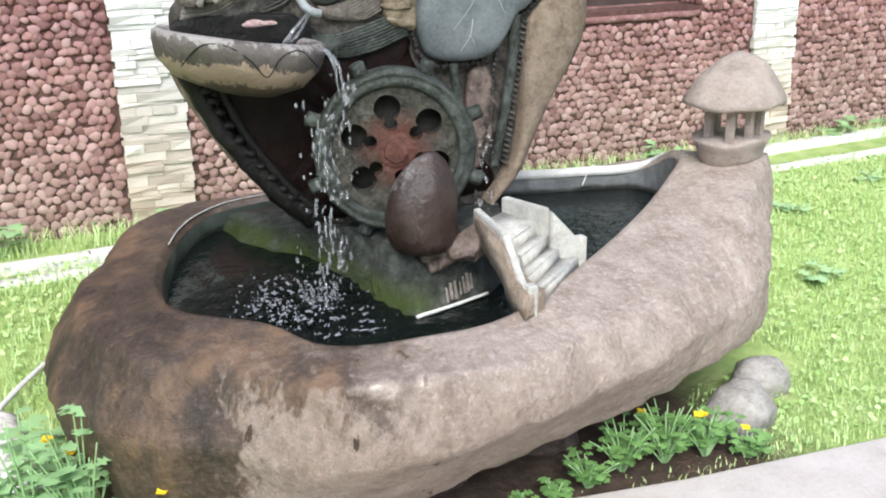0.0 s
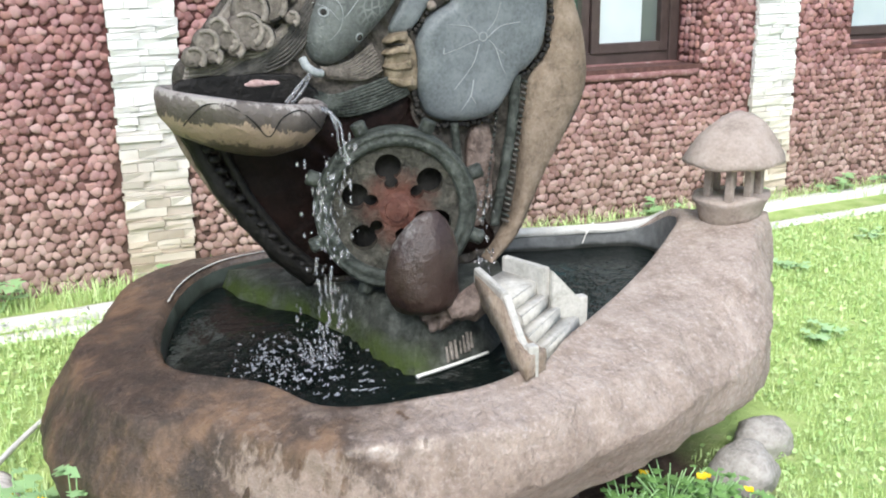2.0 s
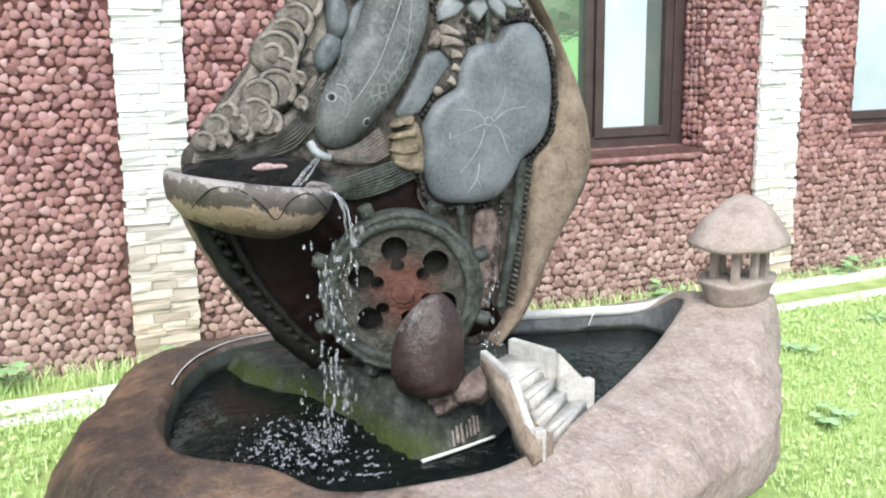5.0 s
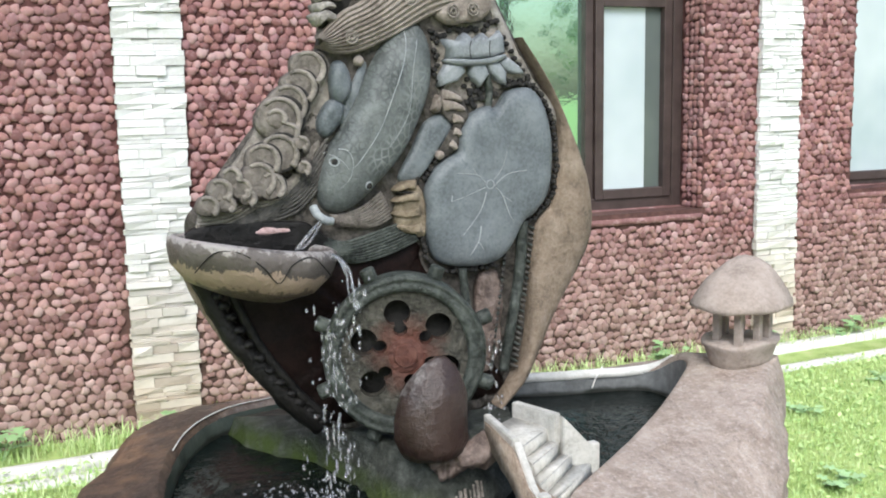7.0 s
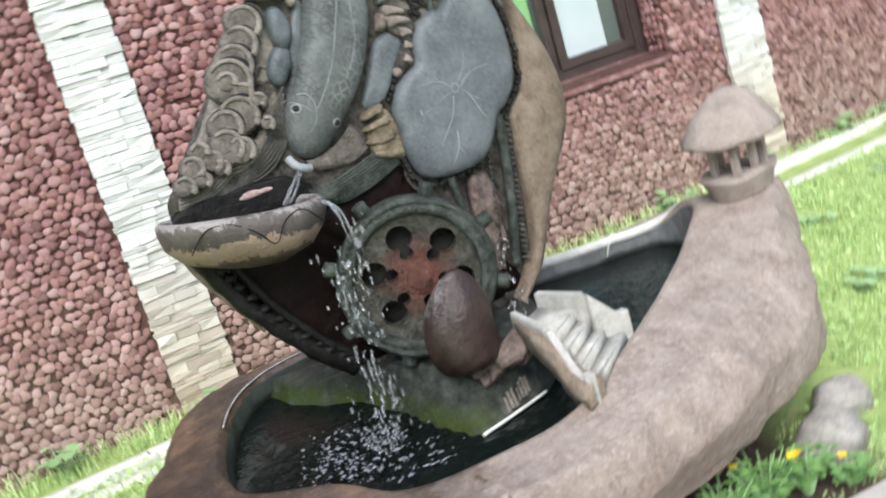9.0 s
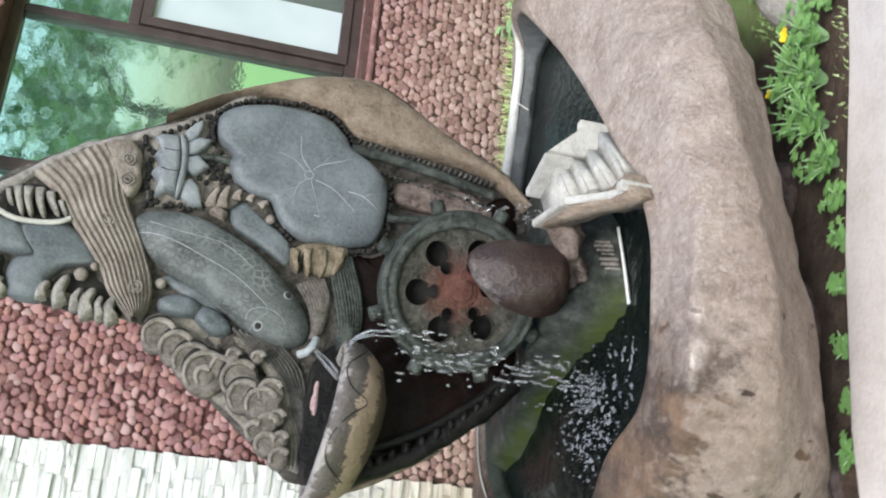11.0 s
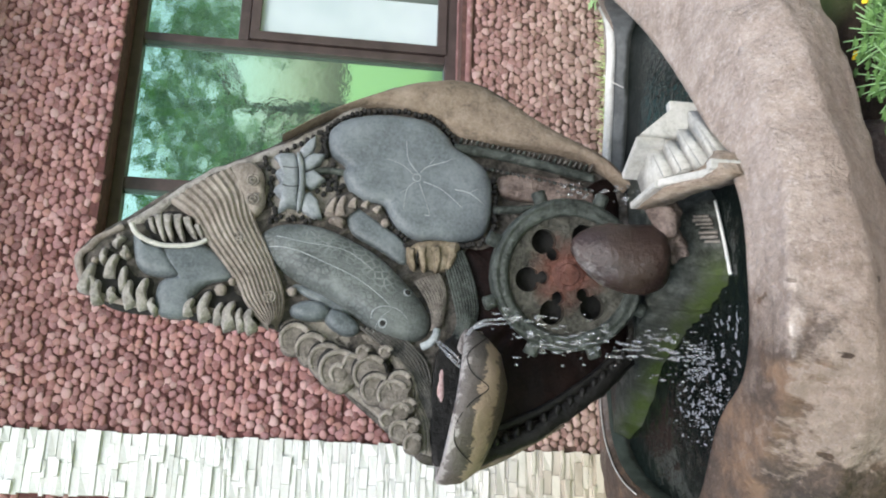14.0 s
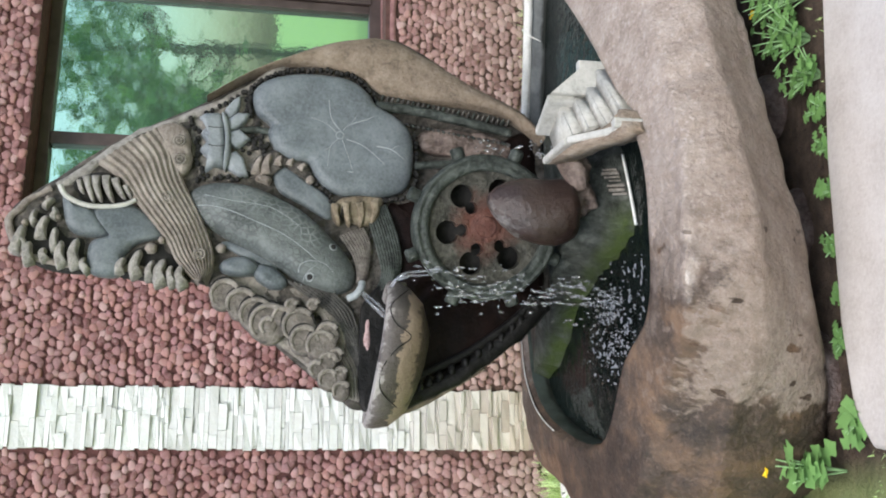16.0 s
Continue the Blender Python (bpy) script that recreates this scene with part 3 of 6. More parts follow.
# ---- the hollowed boulder ----
RIM = [(0.73, 3.14, 0.50), (0.715, 2.84, 0.50), (0.88, 2.66, 0.50), (0.975, 2.50, 0.495), (1.15, 2.445, 0.50), (1.38, 2.45, 0.51), (1.72, 2.68, 0.515), (2.02, 2.89, 0.545), (2.30, 3.12, 0.595), (2.36, 3.24, 0.59), (2.34, 3.40, 0.51), (2.1, 3.48, 0.50), (1.6, 3.60, 0.50), (1.12, 3.65, 0.50), (0.88, 3.50, 0.50)]
SHOULDER = [(0.54, 3.15, 0.46), (0.585, 2.74, 0.465), (0.76, 2.56, 0.465), (0.92, 2.385, 0.455), (1.12, 2.33, 0.465), (1.40, 2.32, 0.465), (1.80, 2.50, 0.475), (2.17, 2.69, 0.52), (2.43, 2.93, 0.595), (2.60, 3.12, 0.585), (2.52, 3.48, 0.50), (2.1, 3.54, 0.485), (1.6, 3.67, 0.485), (1.06, 3.73, 0.48), (0.76, 3.61, 0.47)]
BULGE = [(0.43, 3.12, 0.30), (0.50, 2.68, 0.32), (0.70, 2.49, 0.32), (0.90, 2.33, 0.30), (1.11, 2.275, 0.32), (1.42, 2.275, 0.345), (1.82, 2.41, 0.375), (2.145, 2.535, 0.385), (2.415, 2.82, 0.45), (2.58, 3.08, 0.42), (2.56, 3.5, 0.3), (2.1, 3.60, 0.3), (1.6, 3.72, 0.3), (1.02, 3.80, 0.3), (0.66, 3.68, 0.32)]
FOOT = [(0.50, 3.15, 0.0), (0.60, 2.72, 0.0), (0.76, 2.57, 0.03), (0.92, 2.48, 0.075), (1.12, 2.44, 0.11), (1.44, 2.43, 0.165), (1.83, 2.48, 0.225), (2.13, 2.54, 0.25), (2.385, 2.83, 0.23), (2.50, 3.1, 0.15), (2.5, 3.45, 0.05), (2.1, 3.55, 0.0), (1.6, 3.7, 0.0), (1.05, 3.76, 0.0), (0.7, 3.62, 0.0)]


def build_basin():
    n = 320
    keys = [spline(r, n) for r in (FOOT, BULGE, SHOULDER, RIM)]
    centre = Vector((1.45, 3.0, 0))
    inner = [[p + (centre - p).normalized() * 0.30 + Vector((0, 0, 0.0)) for p in keys[0]]]
    for q in inner[0]:
        q.z = 0.12
    rings = [inner[0]]
    cols = []
    for i in range(n):
        pts = [inner[0][i], keys[0][i], keys[1][i], keys[2][i], keys[3][i]]
        soft = spline(pts, 49, closed=False)
        hard = [pts[min(k // 12, 3)].lerp(pts[min(k // 12, 3) + 1], k / 12 - min(k // 12, 3)) for k in range(49)]
        cols.append([a.lerp(b, 0.72) for a, b in zip(soft, hard)])
    rings = [[cols[i][k] for i in range(n)] for k in range(49)]
    out = []
    for k, r in enumerate(rings):
        fade = 1.0 if k < 43 else (48 - k) / 6 * 0.8 + 0.2
        row = []
        for p in r:
            d = (p - Vector((1.45, 3.0, 0.3))).normalized()
            amt = 0.03 * noise.noise(p * 3.1) + 0.009 * noise.noise(p * 8.0) + 0.006 * noise.noise(p * 22) + 0.004 * noise.noise(p * 45) - 0.008 * max(0.0, 0.16 - abs(noise.noise(p * 5.5 + Vector((7, 1, 3))))) / 0.16
            row.append(p + d * amt * fade)
        out.append(row)
    lip = [p + (centre - p).to_3d().normalized() * 0.018 - Vector((0, 0, 0.012)) for p in out[-1]]
    b = bmesh.new()
    skin(b, out + [lip], True)
    bas = empty("stone_basin", 1.4, 2.9, 0.0, "hollowed granite boulder basin, stained brown at one end", "fountain basin")
    part("boulder", b, GRANITE, bas)
    wall = []
    for k, (dr, z) in enumerate(((0.0, None), (0.006, 0.46), (0.012, 0.40), (0.03, 0.28))):
        ring = []
        for p in lip:
            q = p + Vector((centre.x - p.x, centre.y - p.y, 0)).normalized() * dr
            q.z = p.z if z is None else z
            q += Vector((1, 1, 0)) * 0.01 * noise.noise(q * 4)
            ring.append(q)
        wall.append(ring)
    b = bmesh.new()
    skin(b, wall, True, False, True)
    part("liner", b, LINER, bas, "dark wet cement lining")
    # pale cement edge of the lining along the back
    b = bmesh.new()
    run = [p for p in out[-1] if p.y > 3.30 and (p.x < 1.35 or p.x > 1.5)]
    for seg in ([p for p in run if p.x > 1.5],):
        seg.sort(key=lambda p: p.x)
        rings = []
        for p in seg:
            rings.append([p + Vector((0, y, z)) for y, z in ((-0.02, -0.02), (-0.018, 0.001), (-0.004, 0.006), (0.01, 0.003), (0.012, -0.03))])
        skin(b, rings, True, True, True)
    seg = sorted([p for p in out[-1] if p.y > 3.28 and p.x < 1.25], key=lambda p: p.x)
    tube(b, [p + Vector((0.004, -0.004, -0.001)) for p in seg[::6]], 0.0022, 0.0018, 6)
    part("cement_edge", b, KERB, bas, "pale cement edging along the back")
    return bas


basin = build_basin()

# ---- water in the basin ----
def build_water():
    b = bmesh.new()
    nx, ny = 150, 110
    rows = []
    for j in range(ny):
        row = []
        for i in range(nx):
            x, y = 0.60 + 1.95 * i / (nx - 1), 2.35 + 1.4 * j / (ny - 1)
            near = math.exp(-(((x - 1.05) / 0.22) ** 2 + ((y - 2.85) / 0.28) ** 2))
            h = near * (0.03 * noise.noise(Vector((x * 24, y * 24, 1))) + 0.012 * noise.noise(Vector((x * 60, y * 60, 4)))) + 0.0012 * noise.noise(Vector((x * 18, y * 18, 9)))
            row.append(b.verts.new((x, y, 0.43 + h)))
        rows.append(row)
    inside = [(p[0], p[1]) for p in RIM]
    def within(x, y):
        c = False
        for (xa, ya), (xb, yb) in zip(inside, inside[1:] + inside[:1]):
            if (ya > y) != (yb > y) and x < (xb - xa) * (y - ya) / (yb - ya) + xa:
                c = not c
        return c
    for j in range(ny - 1):
        for i in range(nx - 1):
            q = rows[j][i].co
            if within(q.x, q.y):
                b.faces.new((rows[j][i], rows[j][i + 1], rows[j + 1][i + 1], rows[j + 1][i]))
    bmesh.ops.delete(b, geom=[v for v in b.verts if not v.link_faces], context="VERTS")
    thing("water", b, WATER, "dark rippled water standing in the basin", "water", kind="structure")


build_water()

# ---- mossy pedestal ----
def loft_poly(bm, foot, top, z0, z1, rough=0.008, steps=14):
    def edge(p, z):
        return [Vector((x0 + (x1 - x0) * f / 12, y0 + (y1 - y0) * f / 12, z)) for (x0, y0), (x1, y1) in zip(p, p[1:] + p[:1]) for f in range(12)]

    def drop(p):
        return p - Vector((0, 0, 0.075 * min(max((p.y - 3.05) / 0.3, 0.0), 1.0)))
    a, c = edge(foot, z0), [drop(p) for p in edge(top, z1)]
    n = len(a)
    rings = []
    for k in range(steps + 1):
        f = -1 + 2 * k / steps
        rings.append([p.lerp(q, f) + Vector((1, 1, 0.4)) * rough * noise.noise(p.lerp(q, f) * 9) for p, q in zip(a, c)])
    m = sum(rings[-1], Vector()) / n
    rings.append([p.lerp(m, 0.5) + Vector((0, 0, 0.012 + rough * noise.noise(p * 7))) for p in rings[-1]])
    skin(bm, rings, True, True, True)


bm = bmesh.new()
loft_poly(bm, [(1.25, 2.688), (1.46, 2.743), (1.63, 2.9), (1.72, 3.15), (1.68, 3.4), (1.3, 3.62), (0.98, 3.56), (1.0, 3.44), (1.066, 3.315), (1.14, 3.23), (1.18, 3.07), (1.203, 2.85)],
          [(1.295, 2.80), (1.445, 2.81), (1.6, 2.93), (1.68, 3.15), (1.64, 3.36), (1.3, 3.58), (1.0, 3.55), (1.02, 3.45), (1.075, 3.34), (1.15, 3.22), (1.2, 3.06), (1.235, 2.92)], 0.432, 0.56)
pedestal = empty("pedestal", 1.35, 3.0, 0.43, "mossy wet concrete pedestal rising from the water", "pedestal")
part("body", bm, MOSSY, pedestal)
bm = bmesh.new()
tube(bm, [(1.25, 2.688, 0.434), (1.36, 2.714, 0.436), (1.462, 2.741, 0.439)], 0.005, 0.004, 6)
part("lime_crust", bm, KERB, pedestal, "thin white lime line at water level")

bm = bmesh.new()
tube(bm, [(2.20, 3.452, 0.512), (2.17, 3.44, 0.485), (2.15, 3.435, 0.45)], 0.003, 0.002, 6)
thing("twig", bm, KERB, "thin pale twig leaning on the basin's back wall", "twig")
for x, z0, z1, r in ((1.345, 0.442, 0.478, 0.004), (1.358, 0.446, 0.486, 0.006), (1.371, 0.444, 0.488, 0.005), (1.386, 0.452, 0.482, 0.003), (1.397, 0.452, 0.492, 0.004), (1.409, 0.452, 0.498, 0.006), (1.42, 0.458, 0.494, 0.004)):
    bm = bmesh.new()
    tube(bm, [(x, 2.69 + 0.252 * (x - 1.25) + 0.3 * (z - 0.432) + 0.002, z) for z in (z0, (z0 + z1) / 2, z1)], r, r * 0.8, 7, 6)
    part("lime_streak", bm, CARVED, pedestal, "pale lime streak")

# ---- the carved upright stone ----
SLAB_Y = 3.12
OUTLINE = [(1.62, 0.55), (1.71, 0.62), (1.80, 0.76), (1.91, 0.92), (1.95, 1.04), (1.91, 1.19), (1.81, 1.39), (1.68, 1.61), (1.56, 1.81), (1.45, 1.95), (1.365, 2.05), (1.31, 2.072), (1.255, 2.055), (1.21, 2.0), (1.19, 1.9), (1.195, 1.78), (1.175, 1.63), (1.155, 1.52), (1.08, 1.43), (0.98, 1.32), (0.86, 1.17), (0.82, 1.11), (0.835, 1.0), (0.86, 0.92), (0.93, 0.8), (1.0, 0.69), (1.1, 0.58), (1.3, 0.53)]
sculpture = empty("fountain_stone", 1.4, 3.2, 0.55, "tall carved stone with carp, lotus and waves, standing in the basin", "fountain sculpture")


def build_slab():
    b = bmesh.new()
    n = 260
    P = spline([(x, 0, z) for x, z in OUTLINE], n)
    rings = []
    for y, k in ((0.24, 0.74), (0.17, 0.86), (0.08, 0.95)):
        rings.append([Vector((1.4 + (p.x - 1.4) * k, SLAB_Y + y, 0.55 + (p.z - 0.55) * (0.3 + 0.7 * k))) for p in P])
    for s, h in ((1.0, 0.02), (0.985, -0.008), (0.95, -0.022), (0.88, -0.03), (0.75, -0.034), (0.55, -0.036), (0.3, -0.036), (0.1, -0.036)):
        ring = []
        for p in P:
            c = Vector((1.33 + 0.12 * math.exp(-((p.z - 1.05) / 0.35) ** 2) * (1 if p.x > 1.4 else -1), 0, min(max(p.z, 0.75), 1.9)))
            q = c + (p - c) * s
            low = max(0.0, min(1.0, (1.0 - q.z) / 0.12))
            ring.append(Vector((q.x, SLAB_Y + h + 0.03 * low * (1 - s ** 6) + 0.010 * noise.noise(q * 8) + 0.004 * noise.noise(q * 25), q.z)))
        rings.append(ring)
    skin(b, rings, True, True, True)
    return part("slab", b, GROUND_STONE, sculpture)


build_slab()

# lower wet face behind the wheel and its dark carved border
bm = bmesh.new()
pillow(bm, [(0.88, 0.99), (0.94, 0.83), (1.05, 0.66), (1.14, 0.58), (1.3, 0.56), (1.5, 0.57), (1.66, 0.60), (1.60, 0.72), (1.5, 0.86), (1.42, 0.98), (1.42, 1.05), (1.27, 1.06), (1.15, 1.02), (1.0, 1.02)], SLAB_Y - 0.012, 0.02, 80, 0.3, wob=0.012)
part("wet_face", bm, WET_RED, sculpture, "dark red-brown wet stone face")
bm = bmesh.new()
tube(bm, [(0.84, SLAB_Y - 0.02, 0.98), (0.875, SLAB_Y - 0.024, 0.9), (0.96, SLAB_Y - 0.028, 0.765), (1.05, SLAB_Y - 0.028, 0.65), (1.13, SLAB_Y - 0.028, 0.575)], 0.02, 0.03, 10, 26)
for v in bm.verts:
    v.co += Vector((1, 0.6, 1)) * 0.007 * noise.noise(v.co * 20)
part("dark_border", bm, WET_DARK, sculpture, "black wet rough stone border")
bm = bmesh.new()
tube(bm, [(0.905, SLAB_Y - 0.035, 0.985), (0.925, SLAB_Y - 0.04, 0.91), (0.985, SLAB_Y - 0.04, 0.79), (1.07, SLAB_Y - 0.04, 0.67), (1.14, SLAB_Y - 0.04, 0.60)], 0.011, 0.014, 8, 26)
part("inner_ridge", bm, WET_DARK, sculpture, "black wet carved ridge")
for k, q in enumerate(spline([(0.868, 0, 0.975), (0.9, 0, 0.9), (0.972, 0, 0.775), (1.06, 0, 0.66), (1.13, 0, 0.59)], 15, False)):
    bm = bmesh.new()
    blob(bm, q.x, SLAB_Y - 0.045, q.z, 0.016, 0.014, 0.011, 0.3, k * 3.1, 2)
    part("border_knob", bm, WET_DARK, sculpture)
bm = bmesh.new()
tube(bm, [(0.815, SLAB_Y + 0.0, 1.0), (0.838, SLAB_Y + 0.002, 0.93), (0.885, SLAB_Y + 0.004, 0.84), (0.94, SLAB_Y + 0.004, 0.745)], 0.014, 0.004, 8, 26)
part("border_edge", bm, TAN, sculpture, "tan dry outer edge of the stone")

# smooth tan shoulder
def strip_between(bm, a, c, y, swell, n=50, m=9):
    A, C = spline([(x, 0, z) for x, z in a], n, False), spline([(x, 0, z) for x, z in c], n, False)
    rows = []
    for i in range(n):
        row = [Vector((A[i].x, y + 0.03, A[i].z))]
        for k in range(m):
            f = k / (m - 1)
            q = A[i].lerp(C[i], f)
            row.append(Vector((q.x, y - swell * (1 - (2 * f - 0.75) ** 2 * 0.6) + 0.004 * noise.noise(q * 14) + max(0, f - 0.8) * 0.25, q.z)))
        row.append(Vector((C[i].x, y + 0.02 + 0.10 * min(1.0, i / 14), C[i].z)))
        rows.append(row)
    skin(bm, rows, False)


bm = bmesh.new()
strip_between(bm, [(1.70, 1.552), (1.795, 1.405), (1.828, 1.27), (1.80, 1.12), (1.745, 1.04), (1.735, 0.86), (1.71, 0.69), (1.62, 0.565)],
              [(1.702, 1.556), (1.812, 1.395), (1.915, 1.19), (1.957, 1.04), (1.915, 0.92), (1.805, 0.755), (1.715, 0.612), (1.64, 0.548)], SLAB_Y - 0.03, 0.035)
part("shoulder", bm, TAN, sculpture, "smooth tan weathered stone flank")

# lotus leaf with veins
LEAF = [(1.708, 1.425), (1.741, 1.412), (1.77, 1.369), (1.788, 1.289), (1.788, 1.207), (1.776, 1.141), (1.737, 1.09), (1.703, 1.068), (1.681, 1.031), (1.649, 0.986), (1.611, 0.964), (1.559, 0.959), (1.499, 0.963), (1.457, 0.977), (1.434, 1.01), (1.42, 1.065), (1.423, 1.121), (1.424, 1.168), (1.442, 1.208), (1.471, 1.238), (1.502, 1.254), (1.516, 1.272), (1.52, 1.307), (1.541, 1.347), (1.573, 1.37), (1.6, 1.378), (1.621, 1.373), (1.637, 1.388), (1.661, 1.415)]
LY = SLAB_Y - 0.055
bm = bmesh.new()
pillow(bm, LEAF, LY, 0.026, 145, 0.13, back=0.05, power=0.7, wob=0.0015)
leaf = part("lotus_leaf", bm, GREY, sculpture, "smooth blue-grey carved lotus leaf")
front = BVHTree.FromPolygons([v.co for v in leaf.data.vertices], [p.vertices for p in leaf.data.polygons])


def on_leaf(x, z):
    """A place on the leaf's skin."""
    q = front.ray_cast(Vector((x, 0.0, z)), Vector((0, 1, 0)))[0]
    return Vector((x, LY - 0.028, z)) if q is None else q - Vector((0, 0.0004, 0))


VEINS = [([(1.605, 1.171), (1.644, 1.2), (1.7, 1.208)], 0.0011),
             ([(1.609, 1.166), (1.628, 1.146), (1.647, 1.098), (1.658, 1.078)], 0.0012),
             ([(1.628, 1.146), (1.657, 1.126)], 0.0006),
             ([(1.582, 1.156), (1.562, 1.104), (1.512, 1.046)], 0.001),
             ([(1.565, 1.067), (1.558, 1.027), (1.53, 0.987)], 0.0013),
             ([(1.558, 1.027), (1.573, 1.004)], 0.0007),
             ([(1.58, 1.181), (1.554, 1.202), (1.496, 1.209)], 0.0009),
             ([(1.578, 1.168), (1.52, 1.147), (1.482, 1.136)], 0.0008),
             ([(1.604, 1.188), (1.629, 1.218), (1.643, 1.259)], 0.0006),
             ([(1.482, 1.136), (1.484, 1.152)], 0.0013),
             ([(1.558, 1.199), (1.543, 1.221)], 0.0005)]
for path, r in VEINS:
    bm = bmesh.new()
    tube(bm, [on_leaf(p.x, p.z) for p in spline([(x, 0, z) for x, z in path], 12, False)], r * 1.5, r * 0.8, 5, 16)
    part("vein", bm, VEIN, leaf, "pale scratched vein")
bm = bmesh.new()
cx, cz = (1.593, 1.175)
tube(bm, [on_leaf(cx + 0.011 * math.cos(a), cz + 0.011 * math.sin(a)) for a in (2 * math.pi * k / 14 for k in range(15))], 0.0016, 0.0016, 6, 28)
part("leaf_navel", bm, VEIN, leaf, "small carved ring at the leaf's middle")

# drilled holes round the leaf, the flower and the carp, their shade painted as near-black raised dots
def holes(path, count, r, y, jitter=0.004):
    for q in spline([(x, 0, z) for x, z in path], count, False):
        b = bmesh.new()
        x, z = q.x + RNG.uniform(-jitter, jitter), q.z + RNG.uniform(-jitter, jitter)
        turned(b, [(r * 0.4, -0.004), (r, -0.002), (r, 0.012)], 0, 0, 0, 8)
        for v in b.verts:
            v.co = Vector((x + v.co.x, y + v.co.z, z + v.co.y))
        part("drill_hole", b, NEAR_BLACK, sculpture)


holes([(1.655, 1.432), (1.704, 1.435), (1.744, 1.424), (1.775, 1.385), (1.797, 1.338), (1.805, 1.273), (1.808, 1.199), (1.795, 1.137), (1.763, 1.093), (1.722, 1.064)], 40, 0.0062, SLAB_Y - 0.050)
holes([(1.625, 0.955), (1.564, 0.946), (1.503, 0.948), (1.455, 0.96), (1.422, 0.992), (1.418, 1.032), (1.418, 1.056)], 26, 0.0066, SLAB_Y - 0.046)
holes([(1.529, 1.29), (1.5, 1.265), (1.46, 1.242), (1.429, 1.206), (1.397, 1.189)], 12, 0.006, SLAB_Y - 0.046)
holes([(1.538, 1.441), (1.565, 1.42), (1.55, 1.395), (1.56, 1.372), (1.582, 1.421), (1.576, 1.389), (1.599, 1.428), (1.627, 1.4)], 22, 0.007, SLAB_Y - 0.044, 0.012)
holes([(1.48, 1.426), (1.46, 1.459), (1.462, 1.506), (1.459, 1.545), (1.452, 1.575)], 14, 0.0065, SLAB_Y - 0.044, 0.006)
holes([(1.629, 1.595), (1.599, 1.576), (1.561, 1.576), (1.537, 1.565), (1.507, 1.572), (1.475, 1.56)], 14, 0.0075, SLAB_Y - 0.044, 0.006)
holes([(1.658, 1.553), (1.679, 1.515), (1.705, 1.477), (1.729, 1.45), (1.686, 1.439), (1.659, 1.445)], 12, 0.0065, SLAB_Y - 0.044, 0.003)

# lotus flower
FY = SLAB_Y - 0.045
bm = bmesh.new()
pillow(bm, [(1.65, 1.511), (1.65, 1.502), (1.62, 1.488), (1.56, 1.481), (1.509, 1.482), (1.482, 1.49), (1.486, 1.499), (1.551, 1.497), (1.602, 1.501)], FY - 0.012, 0.022, 44, 0.6)
flower = part("lotus_flower", bm, PETAL_STONE, sculpture, "grey carved lotus flower")
for name, out, swell in (("cup", [(1.637, 1.573), (1.649, 1.555), (1.653, 1.516), (1.619, 1.502), (1.559, 1.496), (1.508, 1.496), (1.486, 1.499), (1.491, 1.524), (1.472, 1.549), (1.513, 1.543), (1.533, 1.566), (1.555, 1.545), (1.588, 1.566), (1.612, 1.546)], 0.03),
                         ("petal", [(1.632, 1.492), (1.661, 1.504), (1.694, 1.481), (1.71, 1.461), (1.684, 1.459), (1.653, 1.467)], 0.018),
                         ("petal", [(1.594, 1.489), (1.634, 1.491), (1.655, 1.465), (1.655, 1.43), (1.627, 1.443), (1.608, 1.462)], 0.022),
                         ("petal", [(1.556, 1.487), (1.594, 1.486), (1.605, 1.46), (1.577, 1.425), (1.554, 1.45), (1.546, 1.465)], 0.024),
                         ("petal", [(1.484, 1.486), (1.527, 1.489), (1.541, 1.468), (1.517, 1.443), (1.463, 1.428), (1.466, 1.457)], 0.02)):
    bm = bmesh.new()
    pillow(bm, out, FY, swell, len(out), 0.3, smooth=False)
    part(name, bm, PETAL_STONE, flower)
for out in ([(1.6, 1.545), (1.598, 1.524), (1.6, 1.504)], [(1.546, 1.543), (1.542, 1.52), (1.546, 1.498)]):
    bm = bmesh.new()
    tube(bm, [(x, FY - 0.03, z) for x, z in out], 0.0014, 0.001, 6, 10)
    part("petal_edge", bm, NEAR_BLACK, flower)

# stems
for nm, pts, r in (("stem", [(1.705, 1.07), (1.70, 0.96), (1.682, 0.85), (1.66, 0.74), (1.645, 0.66)], 0.016), ("stem", [(1.525, 0.955), (1.535, 0.87), (1.552, 0.775)], 0.012), ("stem", [(1.603, 1.46), (1.61, 1.415), (1.605, 1.371)], 0.011)):
    bm = bmesh.new()
    tube(bm, [(x, SLAB_Y - 0.045, z) for x, z in pts], r, r * 0.85, 10)
    part(nm, bm, WHEEL, sculpture)
for side in (-0.03, 0.03):
    for k in range(26):
        f = k / 25
        bm = bmesh.new()
        x, z = 1.70 - 0.055 * f + side, 1.05 - 0.38 * f
        tube(bm, [(x, SLAB_Y - 0.03, z), (x + side * 0.35, SLAB_Y - 0.05, z - 0.004)], 0.0065, 0.003, 5, 4)
        part("fringe", bm, WET_STONE if k % 3 else WHEEL, sculpture)

